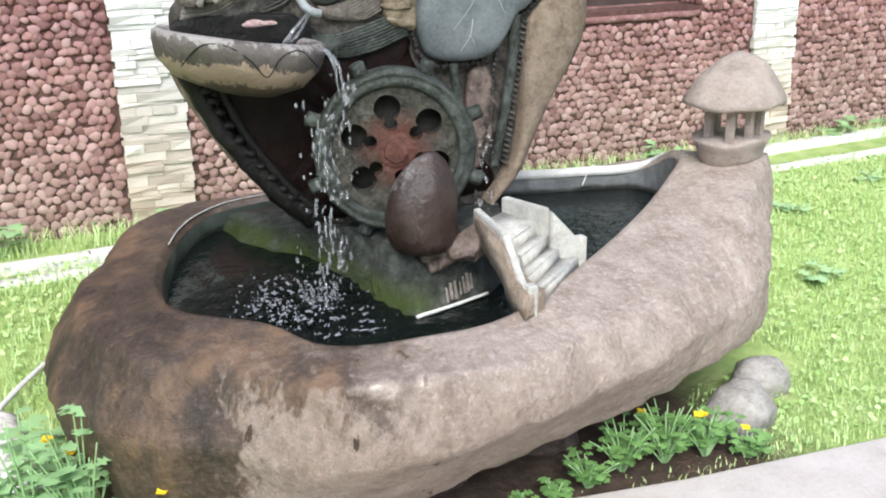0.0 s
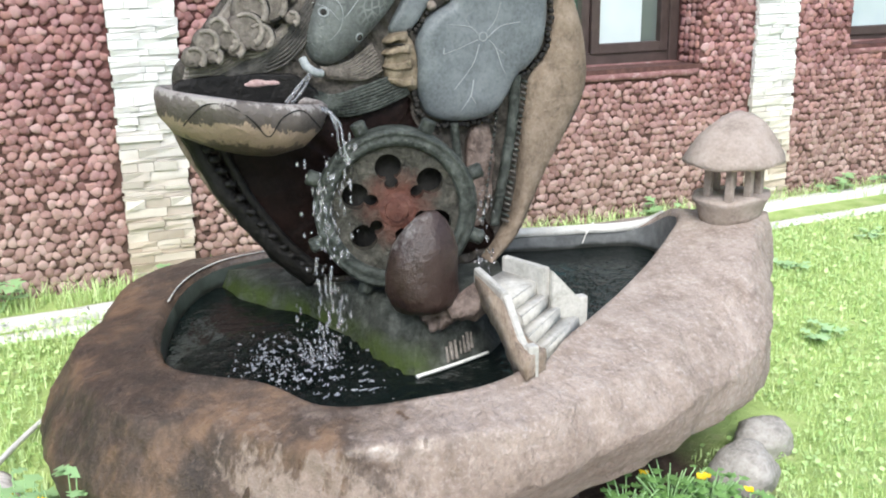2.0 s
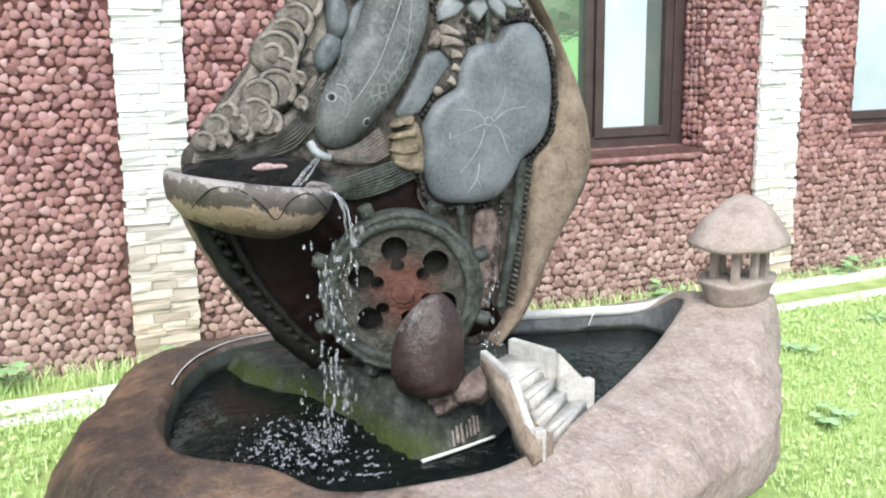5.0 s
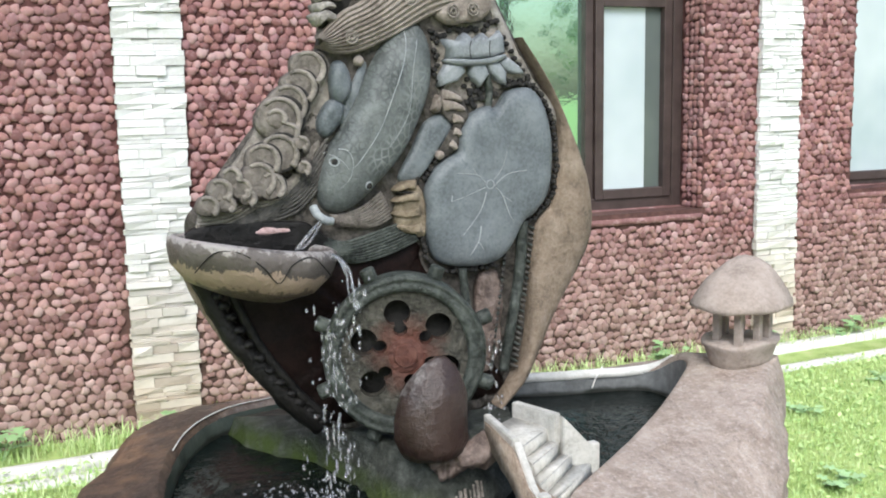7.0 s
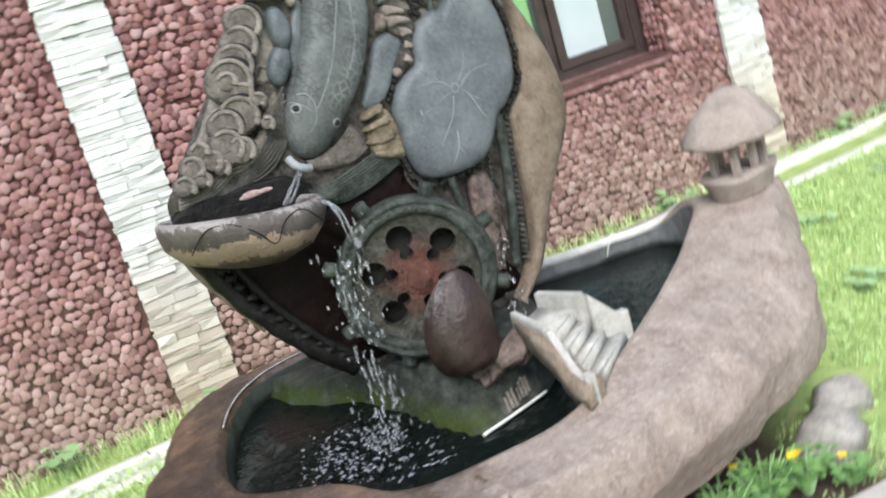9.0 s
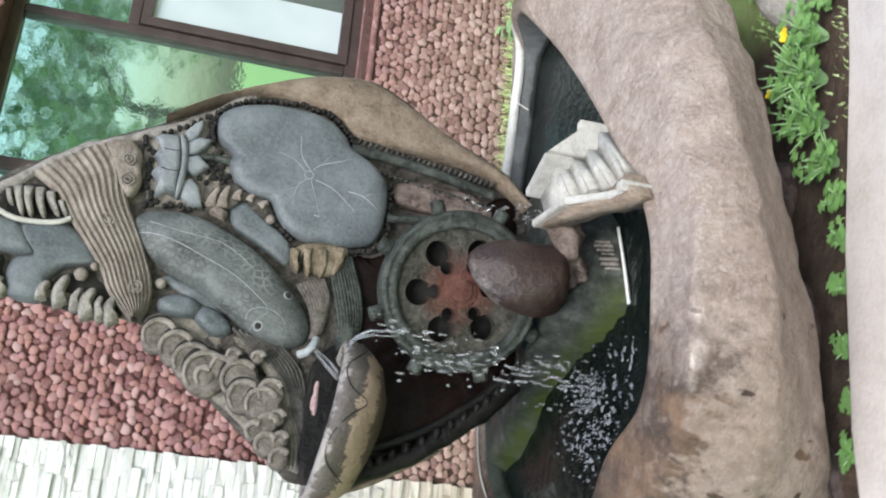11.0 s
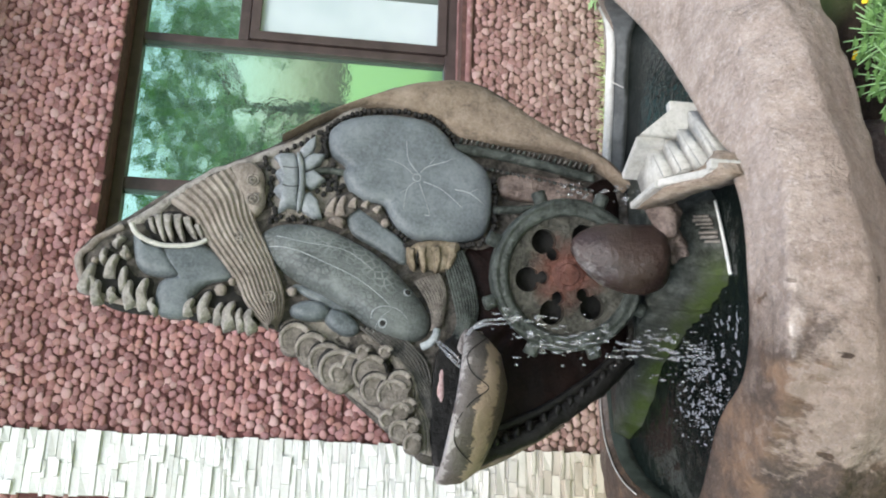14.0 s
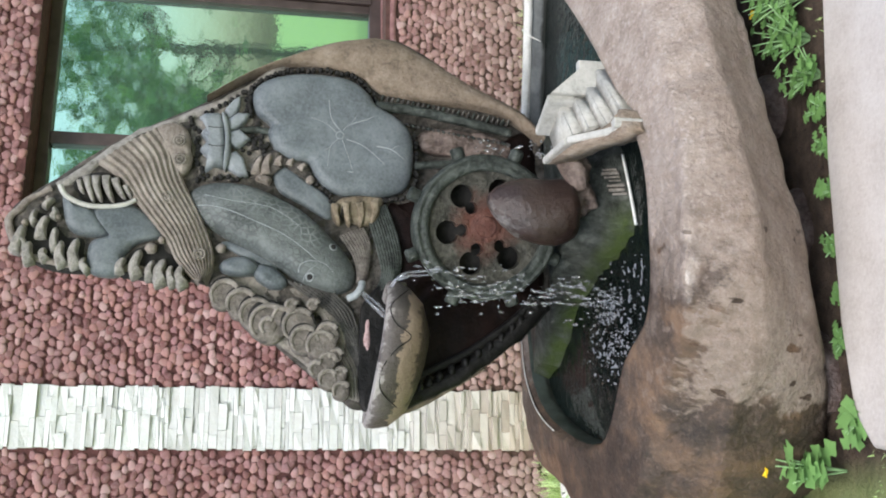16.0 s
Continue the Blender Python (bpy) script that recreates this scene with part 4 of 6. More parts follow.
# carp with eyes and mouth
CY = SLAB_Y - 0.035
CARP_OUT = [(1.409, 1.588), (1.438, 1.55), (1.446, 1.481), (1.435, 1.411), (1.401, 1.332), (1.359, 1.26), (1.298, 1.195), (1.245, 1.146), (1.199, 1.122), (1.162, 1.125), (1.141, 1.147), (1.131, 1.18), (1.137, 1.218), (1.154, 1.265), (1.191, 1.319), (1.237, 1.398), (1.276, 1.476), (1.32, 1.54), (1.366, 1.574)]
bm = bmesh.new()
pillow(bm, CARP_OUT, CY, 0.07, 114, 0.7, back=0.03)
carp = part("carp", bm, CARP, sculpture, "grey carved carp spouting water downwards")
skin_of_carp = BVHTree.FromPolygons([v.co for v in carp.data.vertices], [p.vertices for p in carp.data.polygons])


def on_carp(x, z, lift=0.0005):
    q = skin_of_carp.ray_cast(Vector((x, 0.0, z)), Vector((0, 1, 0)))[0]
    return Vector((x, CY - 0.03, z)) if q is None else q - Vector((0, lift, 0))


for ex, ez in [(1.17, 1.251), (1.258, 1.188)]:
    o = on_carp(ex, ez)
    bm = bmesh.new()
    tube(bm, [on_carp(ex + 0.0098 * math.cos(a), ez + 0.0098 * math.sin(a), 0.001) for a in (2 * math.pi * k / 14 for k in range(15))], 0.0018, 0.0018, 7, 28)
    eye = part("eye", bm, VEIN, carp, "pale ringed carved eye")
    bm = bmesh.new()
    blob(bm, ex, o.y - 0.001, ez, 0.0078, 0.004, 0.0078, 0.0, 0, 2)
    part("pupil", bm, NEAR_BLACK, eye)
bm = bmesh.new()
tube(bm, [(1.118, CY - 0.03, 1.142), (1.124, CY - 0.045, 1.124), (1.143, CY - 0.05, 1.11), (1.16, CY - 0.04, 1.106)], 0.0105, 0.0105, 10)
part("mouth", bm, VEIN, carp, "pale rounded lip of the spout")
for path, r in (([(1.37, 1.572), (1.356, 1.497), (1.318, 1.404), (1.284, 1.327), (1.24, 1.264), (1.216, 1.236)], 0.0016),
                ([(1.396, 1.545), (1.377, 1.468), (1.361, 1.361), (1.31, 1.283)], 0.0011),
                ([(1.182, 1.282), (1.201, 1.277), (1.213, 1.248), (1.205, 1.21), (1.183, 1.186)], 0.0013),
                ([(1.147, 1.274), (1.178, 1.261), (1.203, 1.232)], 0.0009)):
    bm = bmesh.new()
    tube(bm, [on_carp(p.x, p.z) for p in spline([(x, 0, z) for x, z in path], 16, False)], r, r * 0.6, 5, 22)
    part("ridge", bm, VEIN, carp, "pale worn ridge of the carp's back")

# the two smaller fish, half hidden
for out, swell, lab in (([(1.502, 1.357), (1.506, 1.321), (1.469, 1.271), (1.42, 1.206), (1.385, 1.187), (1.351, 1.2), (1.386, 1.267), (1.427, 1.34), (1.473, 1.362)], 0.02, "grey carved small fish beside the leaf"),
                       ([(1.186, 1.488), (1.209, 1.495), (1.228, 1.466), (1.229, 1.42), (1.205, 1.387), (1.182, 1.401), (1.174, 1.448)], 0.034, "grey carved bud beside the carp"),
                       ([(1.14, 1.353), (1.165, 1.394), (1.194, 1.404), (1.213, 1.384), (1.199, 1.341), (1.167, 1.309), (1.144, 1.32)], 0.03, "grey carved bud beside the carp"),
                       ([(1.218, 1.409), (1.262, 1.491), (1.276, 1.477), (1.246, 1.395), (1.212, 1.333), (1.198, 1.347)], 0.014, "grey carved tail of a small fish behind the carp")):
    bm = bmesh.new()
    pillow(bm, out, SLAB_Y - 0.035, swell, 60, 0.5, wob=0.002)
    part("small_fish" if "fish" in lab else "bud", bm, GREY, sculpture, lab)

# fluted ribbon of lines across the upper stone
RIB_A = [(1.483, 1.836), (1.441, 1.776), (1.368, 1.723), (1.27, 1.644), (1.215, 1.615), (1.168, 1.572), (1.153, 1.549)]
RIB_B = [(1.605, 1.665), (1.544, 1.63), (1.454, 1.61), (1.343, 1.554), (1.249, 1.516), (1.187, 1.514), (1.151, 1.532)]
bm = bmesh.new()
A, C = spline([(x, 0, z) for x, z in RIB_A], 40, False), spline([(x, 0, z) for x, z in RIB_B], 40, False)
rows = []
for i in range(40):
    row = [Vector((A[i].x, SLAB_Y, A[i].z))]
    for k in range(61):
        f = k / 60
        q = A[i].lerp(C[i], f)
        row.append(Vector((q.x, SLAB_Y - 0.058 - 0.02 * math.sin(math.pi * f) + 0.0042 * math.cos(f * 2 * math.pi * 10), q.z)))
    row.append(Vector((C[i].x, SLAB_Y, C[i].z)))
    rows.append(row)
skin(bm, rows, False)
part("fluted_ribbon", bm, RIBBON, sculpture, "brownish ribbon of carved parallel lines")
bm = bmesh.new()
pillow(bm, [(1.585, 1.694), (1.615, 1.643), (1.602, 1.611), (1.573, 1.593), (1.539, 1.591), (1.509, 1.584), (1.475, 1.593), (1.457, 1.613), (1.485, 1.639)], SLAB_Y - 0.045, 0.026, 60, 0.25, wob=0.003)
part("cloud_panel", bm, RIBBON, sculpture, "brownish carved panel with two spirals")
for x, z in [(1.552, 1.621), (1.497, 1.616), (1.383, 1.643), (1.226, 1.55)]:
    bm = bmesh.new()
    for r in (0.015, 0.007):
        tube(bm, [(x + r * math.cos(a), SLAB_Y - 0.078, z + r * math.sin(a)) for a in (2 * math.pi * k / 12 for k in range(13))], 0.003, 0.003, 6, 24)
    part("spiral", bm, CARVED, sculpture)

# grey wave shapes under the peak
for out in ([(1.388, 1.924), (1.367, 1.899), (1.352, 1.848), (1.328, 1.82), (1.279, 1.792), (1.271, 1.843), (1.282, 1.887), (1.314, 1.911)],
            [(1.352, 1.842), (1.369, 1.735), (1.287, 1.648), (1.258, 1.718), (1.214, 1.752), (1.168, 1.76), (1.171, 1.831), (1.215, 1.848), (1.26, 1.838), (1.282, 1.795)]):
    bm = bmesh.new()
    pillow(bm, out, SLAB_Y - 0.035, 0.03, 60, 0.4)
    part("wave", bm, GREY, sculpture, "smooth grey carved wave")
bm = bmesh.new()
tube(bm, [(x, SLAB_Y - 0.062, z) for x, z in [(1.41, 1.929), (1.379, 1.909), (1.356, 1.856), (1.355, 1.799), (1.363, 1.755), (1.378, 1.728)]], 0.008, 0.006, 8, 30)
part("crest", bm, STAIR, sculpture, "pale worn crest line")


# near-black sheets paint the shade between the teeth; the CARVED ones only back
for out, mat in (([(1.3, 2.037), (1.35, 2.007), (1.401, 1.933), (1.321, 1.912), (1.276, 1.887), (1.266, 1.846), (1.208, 1.848), (1.177, 1.836), (1.177, 1.919), (1.195, 1.979), (1.228, 2.019), (1.257, 2.041)], NEAR_BLACK),
                ([(1.427, 1.902), (1.455, 1.869), (1.462, 1.813), (1.421, 1.763), (1.382, 1.736), (1.361, 1.801), (1.364, 1.858), (1.388, 1.886)], NEAR_BLACK),
                ([(1.171, 1.762), (1.218, 1.753), (1.252, 1.715), (1.272, 1.65), (1.222, 1.615), (1.167, 1.573), (1.148, 1.63), (1.162, 1.705)], NEAR_BLACK),
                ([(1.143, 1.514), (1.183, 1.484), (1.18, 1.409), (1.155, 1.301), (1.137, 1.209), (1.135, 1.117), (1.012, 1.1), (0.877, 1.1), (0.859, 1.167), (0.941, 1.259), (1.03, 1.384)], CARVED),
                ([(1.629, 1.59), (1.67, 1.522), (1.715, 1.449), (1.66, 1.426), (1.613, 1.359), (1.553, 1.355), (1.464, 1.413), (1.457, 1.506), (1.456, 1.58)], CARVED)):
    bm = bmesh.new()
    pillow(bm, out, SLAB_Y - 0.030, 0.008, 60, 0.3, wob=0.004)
    part("undercut", bm, mat, sculpture, "near-black sheet painted as the shade of a carved recess" if mat is NEAR_BLACK else "")


def tooth(path, w, mat=None):
    """A flat curved tooth of carved foam, blunt at its root and narrowing to a tip."""
    P = spline([(x, 0, z) for x, z in path], 9, False)
    left, right = [], []
    for i, p in enumerate(P):
        d = (P[min(i + 1, 8)] - P[max(i - 1, 0)]).normalized()
        k = w * (1.3 * (1 - i / 8) ** 0.42 + 0.16) * (0.8 if i == 0 else 1.0)
        n = Vector((-d.z, 0, d.x)) * k
        left.append(p + n)
        right.append(p - n)
    b = bmesh.new()
    pillow(b, [(p.x, p.z) for p in left + right[::-1]], SLAB_Y - 0.036, 0.034, 36, 0.45, wob=0.003)
    part("foam_tooth", b, mat or FOAM_STONE, sculpture)


for path, w in (([(1.219, 2.034), (1.263, 2.023), (1.299, 2.013)], 0.0112),
              ([(1.191, 1.992), (1.221, 1.999), (1.253, 1.995)], 0.0112),
              ([(1.259, 1.97), (1.295, 1.969), (1.326, 1.955)], 0.0112),
              ([(1.198, 1.95), (1.218, 1.961), (1.234, 1.953)], 0.0090),
              ([(1.223, 1.926), (1.257, 1.935), (1.295, 1.931)], 0.0097),
              ([(1.184, 1.905), (1.216, 1.918), (1.258, 1.914)], 0.0120),
              ([(1.18, 1.871), (1.223, 1.884), (1.266, 1.873)], 0.0120),
              ([(1.218, 2.002), (1.246, 2.006), (1.264, 2.02)], 0.0060),
              ([(1.301, 1.984), (1.313, 1.994), (1.342, 1.987)], 0.0075),
              ([(1.316, 1.942), (1.333, 1.936), (1.351, 1.941)], 0.0075),
              ([(1.346, 1.968), (1.363, 1.956), (1.374, 1.941)], 0.0067),
              ([(1.173, 1.84), (1.193, 1.857), (1.212, 1.85)], 0.0075),
              ([(1.448, 1.867), (1.411, 1.856), (1.37, 1.84)], 0.0083),
              ([(1.45, 1.84), (1.412, 1.836), (1.371, 1.819)], 0.0090),
              ([(1.45, 1.814), (1.414, 1.809), (1.373, 1.789)], 0.0090),
              ([(1.443, 1.791), (1.412, 1.779), (1.384, 1.758)], 0.0083),
              ([(1.433, 1.883), (1.409, 1.877), (1.394, 1.866)], 0.0060),
              ([(1.423, 1.762), (1.404, 1.754), (1.384, 1.738)], 0.0060),
              ([(1.169, 1.758), (1.193, 1.761), (1.217, 1.746)], 0.0097),
              ([(1.162, 1.713), (1.196, 1.723), (1.24, 1.707)], 0.0128),
              ([(1.155, 1.68), (1.184, 1.683), (1.211, 1.671)], 0.0090),
              ([(1.141, 1.648), (1.178, 1.659), (1.216, 1.642)], 0.0135),
              ([(1.14, 1.617), (1.172, 1.629), (1.199, 1.623)], 0.0083),
              ([(1.139, 1.588), (1.169, 1.605), (1.201, 1.593)], 0.0120)):
    tooth(path, w)
for x, z, r in ((1.244, 1.68, 0.017), (1.269, 1.653, 0.011), (1.303, 2.011, 0.01), (1.374, 1.957, 0.008), (1.322, 1.928, 0.008), (1.238, 1.932, 0.008), (1.463, 1.256, 0.013), (1.251, 1.494, 0.014)):
    b = bmesh.new()
    blob(b, x, SLAB_Y - 0.05, z, r, 0.016, r, 0.15, x * 9, 2)
    part("foam_bead", b, RIBBON, sculpture)


bm = bmesh.new()
tube(bm, [(1.172, SLAB_Y - 0.035, 1.60), (1.188, SLAB_Y - 0.035, 1.72), (1.19, SLAB_Y - 0.035, 1.85), (1.205, SLAB_Y - 0.035, 1.96), (1.232, SLAB_Y - 0.035, 2.02), (1.305, SLAB_Y - 0.035, 2.058), (1.35, SLAB_Y - 0.035, 2.03), (1.41, SLAB_Y - 0.035, 1.955)], 0.011, 0.010, 8, 60)
for v in bm.verts:
    v.co += Vector((1, 1, 1)) * 0.006 * noise.noise(v.co * 30)
part("edge_rim", bm, RIBBON, sculpture, "pale worn edge of the peak")
bm = bmesh.new()
tube(bm, [(x, SLAB_Y - 0.02, z) for x, z in [(1.414, 1.939), (1.451, 1.889), (1.514, 1.821), (1.569, 1.75), (1.611, 1.676), (1.646, 1.6), (1.686, 1.524), (1.729, 1.454), (1.772, 1.4), (1.816, 1.354), (1.854, 1.298), (1.889, 1.241)]], 0.018, 0.014, 8, 70)
for v in bm.verts:
    v.co += Vector((1, 1, 1)) * 0.006 * noise.noise(v.co * 26)
part("edge_rim", bm, FOAM_STONE, sculpture, "pale worn flank of the peak")


def scale_disc(x, z, r, ang, level):
    """A hooded scale of the wave chain: a disc with a raised rim over a near-black sheet that paints the shade of its
    gap.
    """
    ang += RNG.uniform(-0.2, 0.2)
    y = SLAB_Y - 0.034 - 0.0046 * min(level, 8)
    b = bmesh.new()
    side = ang - 0.5
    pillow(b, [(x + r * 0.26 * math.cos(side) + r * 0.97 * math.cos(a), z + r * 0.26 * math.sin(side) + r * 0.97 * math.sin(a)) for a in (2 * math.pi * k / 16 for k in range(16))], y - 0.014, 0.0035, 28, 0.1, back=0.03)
    o = part("wave_scale", b, NEAR_BLACK, sculpture, "near-black sheet painted as shade behind a carved scale")
    b = bmesh.new()
    pts = [(x + r * math.cos(a) * (1 + 0.06 * math.sin(3 * a + x * 40)), z + r * math.sin(a) * (1 + 0.06 * math.sin(2 * a + z * 40))) for a in (2 * math.pi * k / 18 for k in range(18))]
    pillow(b, pts, y - 0.003, 0.016, 36, 0.22, wob=0.0015)
    part("scale_face", b, SCALE_STONE, o)
    b = bmesh.new()
    tube(b, [(x + 0.9 * r * math.cos(a), y - 0.018, z + 0.9 * r * math.sin(a)) for a in (ang + radians(d) for d in range(-96, 85, 20))], 0.009, 0.0045, 7, 20)
    part("rim_ridge", b, CARVED, o)


for level, (x, z, r, turn) in enumerate(((1.121, 1.476, 0.0425, 40), (1.096, 1.432, 0.0425, 40), (1.066, 1.392, 0.0466, 40), (1.042, 1.356, 0.0548, 40), (1.034, 1.357, 0.0233, 60), (1.06, 1.323, 0.0247, 10), (1.033, 1.273, 0.0493, 45), (0.993, 1.259, 0.0411, 60), (0.98, 1.216, 0.0411, 35), (1.01, 1.198, 0.0329, 30), (0.916, 1.225, 0.0219, 60), (0.888, 1.194, 0.0274, 50), (0.857, 1.158, 0.0247, 50), (0.936, 1.196, 0.0247, 20), (1.087, 1.298, 0.0164, 30), (1.09, 1.24, 0.0151, 30), (0.901, 1.161, 0.0192, 40), (0.952, 1.174, 0.0192, 20))):
    scale_disc(x, z, r, radians(turn), level)

# bundles of water lines cut into the stone
def lines(a, c, count, mat, y, r=0.0065):
    for k in range(count):
        f = k / (count - 1)
        pts = [(p[0] + (q[0] - p[0]) * f, y - 0.006 * math.sin(3 * f), p[1] + (q[1] - p[1]) * f) for p, q in zip(a, c)]
        b = bmesh.new()
        tube(b, pts, r, r * 0.7, 6, 14)
        part("water_line", b, mat, sculpture)


lines([(0.835, 1.108), (0.91, 1.112), (0.97, 1.14), (1.06, 1.21)], [(0.845, 1.15), (0.90, 1.155), (0.95, 1.175), (1.03, 1.225)], 6, CARVED, SLAB_Y - 0.045)
lines([(0.96, 1.105), (1.02, 1.115), (1.07, 1.15), (1.11, 1.21)], [(0.92, 1.112), (0.98, 1.14), (1.05, 1.19), (1.095, 1.24)], 8, WET_STONE, SLAB_Y - 0.044)
lines([(0.99, 1.225), (1.03, 1.20), (1.07, 1.215), (1.10, 1.25)], [(0.93, 1.165), (0.985, 1.15), (1.04, 1.165), (1.085, 1.20)], 6, CARVED, SLAB_Y - 0.05, 0.005)
lines([(1.13, 1.07), (1.19, 1.045), (1.27, 1.06), (1.37, 1.09)], [(1.17, 1.015), (1.23, 0.995), (1.32, 1.01), (1.40, 1.04)], 9, WHEEL, SLAB_Y - 0.045)

lines([(1.304, 1.166), (1.245, 1.128), (1.19, 1.115), (1.166, 1.118)], [(1.328, 1.104), (1.296, 1.088), (1.256, 1.082), (1.183, 1.092)], 9, SCALE_STONE, SLAB_Y - 0.046, 0.005)
lines([(1.167, 1.309), (1.138, 1.27), (1.105, 1.223), (1.057, 1.175)], [(1.143, 1.194), (1.116, 1.162), (1.079, 1.13), (1.026, 1.113)], 8, WET_STONE, SLAB_Y - 0.046, 0.005)
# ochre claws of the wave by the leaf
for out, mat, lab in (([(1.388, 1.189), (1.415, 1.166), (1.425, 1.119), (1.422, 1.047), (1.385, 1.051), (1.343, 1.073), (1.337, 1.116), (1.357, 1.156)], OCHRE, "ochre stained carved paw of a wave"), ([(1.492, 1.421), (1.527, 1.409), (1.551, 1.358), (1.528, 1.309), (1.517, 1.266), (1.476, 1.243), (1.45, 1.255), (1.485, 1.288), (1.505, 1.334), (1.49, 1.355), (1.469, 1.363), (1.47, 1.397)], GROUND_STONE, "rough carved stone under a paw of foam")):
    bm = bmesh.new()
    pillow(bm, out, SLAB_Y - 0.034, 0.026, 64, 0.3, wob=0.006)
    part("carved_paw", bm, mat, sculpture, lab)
for path, w, mat in (([(1.398, 1.183), (1.365, 1.183), (1.334, 1.169)], 0.0085, OCHRE),
                     ([(1.407, 1.153), (1.371, 1.151), (1.332, 1.141)], 0.0095, OCHRE),
                     ([(1.41, 1.116), (1.371, 1.108), (1.33, 1.11)], 0.0105, OCHRE),
                     ([(1.413, 1.071), (1.377, 1.067), (1.34, 1.079)], 0.0105, OCHRE),
                     ([(1.472, 1.41), (1.499, 1.406), (1.53, 1.392)], 0.01, RIBBON),
                     ([(1.47, 1.382), (1.501, 1.381), (1.539, 1.368)], 0.011, RIBBON),
                     ([(1.496, 1.35), (1.514, 1.347), (1.531, 1.336)], 0.01, RIBBON),
                     ([(1.499, 1.318), (1.513, 1.313), (1.521, 1.301)], 0.008, RIBBON),
                     ([(1.452, 1.366), (1.46, 1.389), (1.462, 1.41)], 0.008, RIBBON),
                     ([(1.488, 1.289), (1.502, 1.277), (1.506, 1.265)], 0.008, RIBBON)):
    tooth(path, w, mat)
# near-black bar painted as the shade in a slot
for path, r in (([(1.39, 1.159), (1.367, 1.164), (1.344, 1.167)], 0.004),):
    bm = bmesh.new()
    tube(bm, [(x, SLAB_Y - 0.058, z) for x, z in path], r, r * 0.6, 7, 12)
    part("slot", bm, NEAR_BLACK, sculpture)
# broken stone between the stems
b = bmesh.new()
pillow(b, [(1.58, 0.92), (1.64, 0.93), (1.65, 0.80), (1.625, 0.68), (1.57, 0.66), (1.57, 0.78)], SLAB_Y - 0.024, 0.016, 40, 0.4, wob=0.015)
part("broken_patch", b, PITTED, sculpture, "rough reddish broken stone")

# dark sheet before the slab, painting the shade of the opening
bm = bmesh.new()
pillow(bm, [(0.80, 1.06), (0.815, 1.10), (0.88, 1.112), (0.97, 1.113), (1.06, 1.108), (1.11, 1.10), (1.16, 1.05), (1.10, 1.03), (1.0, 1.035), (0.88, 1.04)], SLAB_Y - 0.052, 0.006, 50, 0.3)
part("cavity", bm, WET_DARK, sculpture, "dark wet-looking sheet painted as the shade of the hollow above the bowl")

# ---- the overflowing bowl ----
bowl = empty("stone_bowl", 0.965, 2.99, 1.0, "stained stone bowl let into the carved stone, full of water", "bowl")
lean = Matrix.Rotation(radians(8.5), 3, "Y")
bm = bmesh.new()
turned(bm, [(0.03, -0.105), (0.085, -0.1), (0.15, -0.075), (0.19, -0.037), (0.203, 0.0), (0.2, 0.02), (0.188, 0.028), (0.18, 0.02), (0.172, -0.02), (0.14, -0.05), (0.02, -0.06)], 0.963, 3.0, 1.045, 56, 1.0, 0.72, lean, 0.14)
bm2 = stone_mat("stained_bowl_stone", (0.1, 0.092, 0.084), (0.2, 0.185, 0.17), (0.32, 0.3, 0.28), 14, 0.5, 0.7)
grey = bm2.b.inputs["Base Color"].links[0].from_socket
jag = bm2.math("ADD", bm2.math("ADD", bm2.axis(2), bm2.math("MULTIPLY", bm2.math("SUBTRACT", bm2.axis(0), 0.963), 0.15)), bm2.math("MULTIPLY", bm2.math("SUBTRACT", bm2.noise(20, 5, 0.75, bm2.scaled(1, 1, 0.6)), 0.5), 0.11))
crust = bm2.ramp(bm2.span(jag, 0.94, 1.075), (0.0, (0.04, 0.028, 0.022)), (0.2, (0.08, 0.055, 0.04)), (0.24, (0.24, 0.175, 0.125)), (0.52, (0.3, 0.225, 0.165)), (0.56, (0.05, 0.04, 0.035)), (0.82, (0.085, 0.072, 0.065)), (0.9, (0.1, 0.085, 0.078)), (0.96, (0.3, 0.28, 0.265)))
bm2.colour(bm2.mix(0.9, grey, crust))
bm2 = bm2.m
part("bowl_body", bm, bm2, bowl)
for pts in ([(0.80, 1.03), (0.84, 1.075), (0.89, 1.075), (0.94, 1.04), (0.975, 1.0), (1.01, 1.04), (1.06, 1.05), (1.11, 1.0)],):
    bm = bmesh.new()
    tube(bm, [(x, 3.0 - 0.148 * math.sqrt(max(0.0, 1 - ((x - 0.963) / 0.205) ** 2)), z - 0.004) for x, z in pts], 0.0016, 0.0016, 6, 30)
    part("petal_line", bm, WET_DARK, bowl, "carved petal outline")
bm = bmesh.new()
turned(bm, [(0.172, 0.0), (0.1, 0.002), (0.01, 0.001)], 0.963, 3.0, 1.022, 40, 1.0, 0.72, lean)
thing("bowl_water", bm, WATER, "dark water brimming in the stone bowl", "water")
# added blob in place of the pink wall showing through a gap
bm = bmesh.new()
blob(bm, 1.018, 3.08, 1.09, 0.062, 0.022, 0.015, 0.3, 3)
PALE_PINK = stone_mat("pale_pink_wall", (0.24, 0.14, 0.13), (0.4, 0.27, 0.26), (0.55, 0.42, 0.41), 40, 0.7, 0.6).m
thing("pink_stone", bm, PALE_PINK, "flat pale pink blob standing for the house wall seen through a gap", "stone")

# ---- water wheel ----
wheel_pose = pose(1.30, 2.925, 0.782, 0, 0, -17) @ pose(0, 0, 0, 90, 0, 0)
wheel = empty("water_wheel", 0, 0, 0, "round stone water wheel with six keyhole openings and knobs", "water wheel")
wheel.matrix_basis = wheel_pose


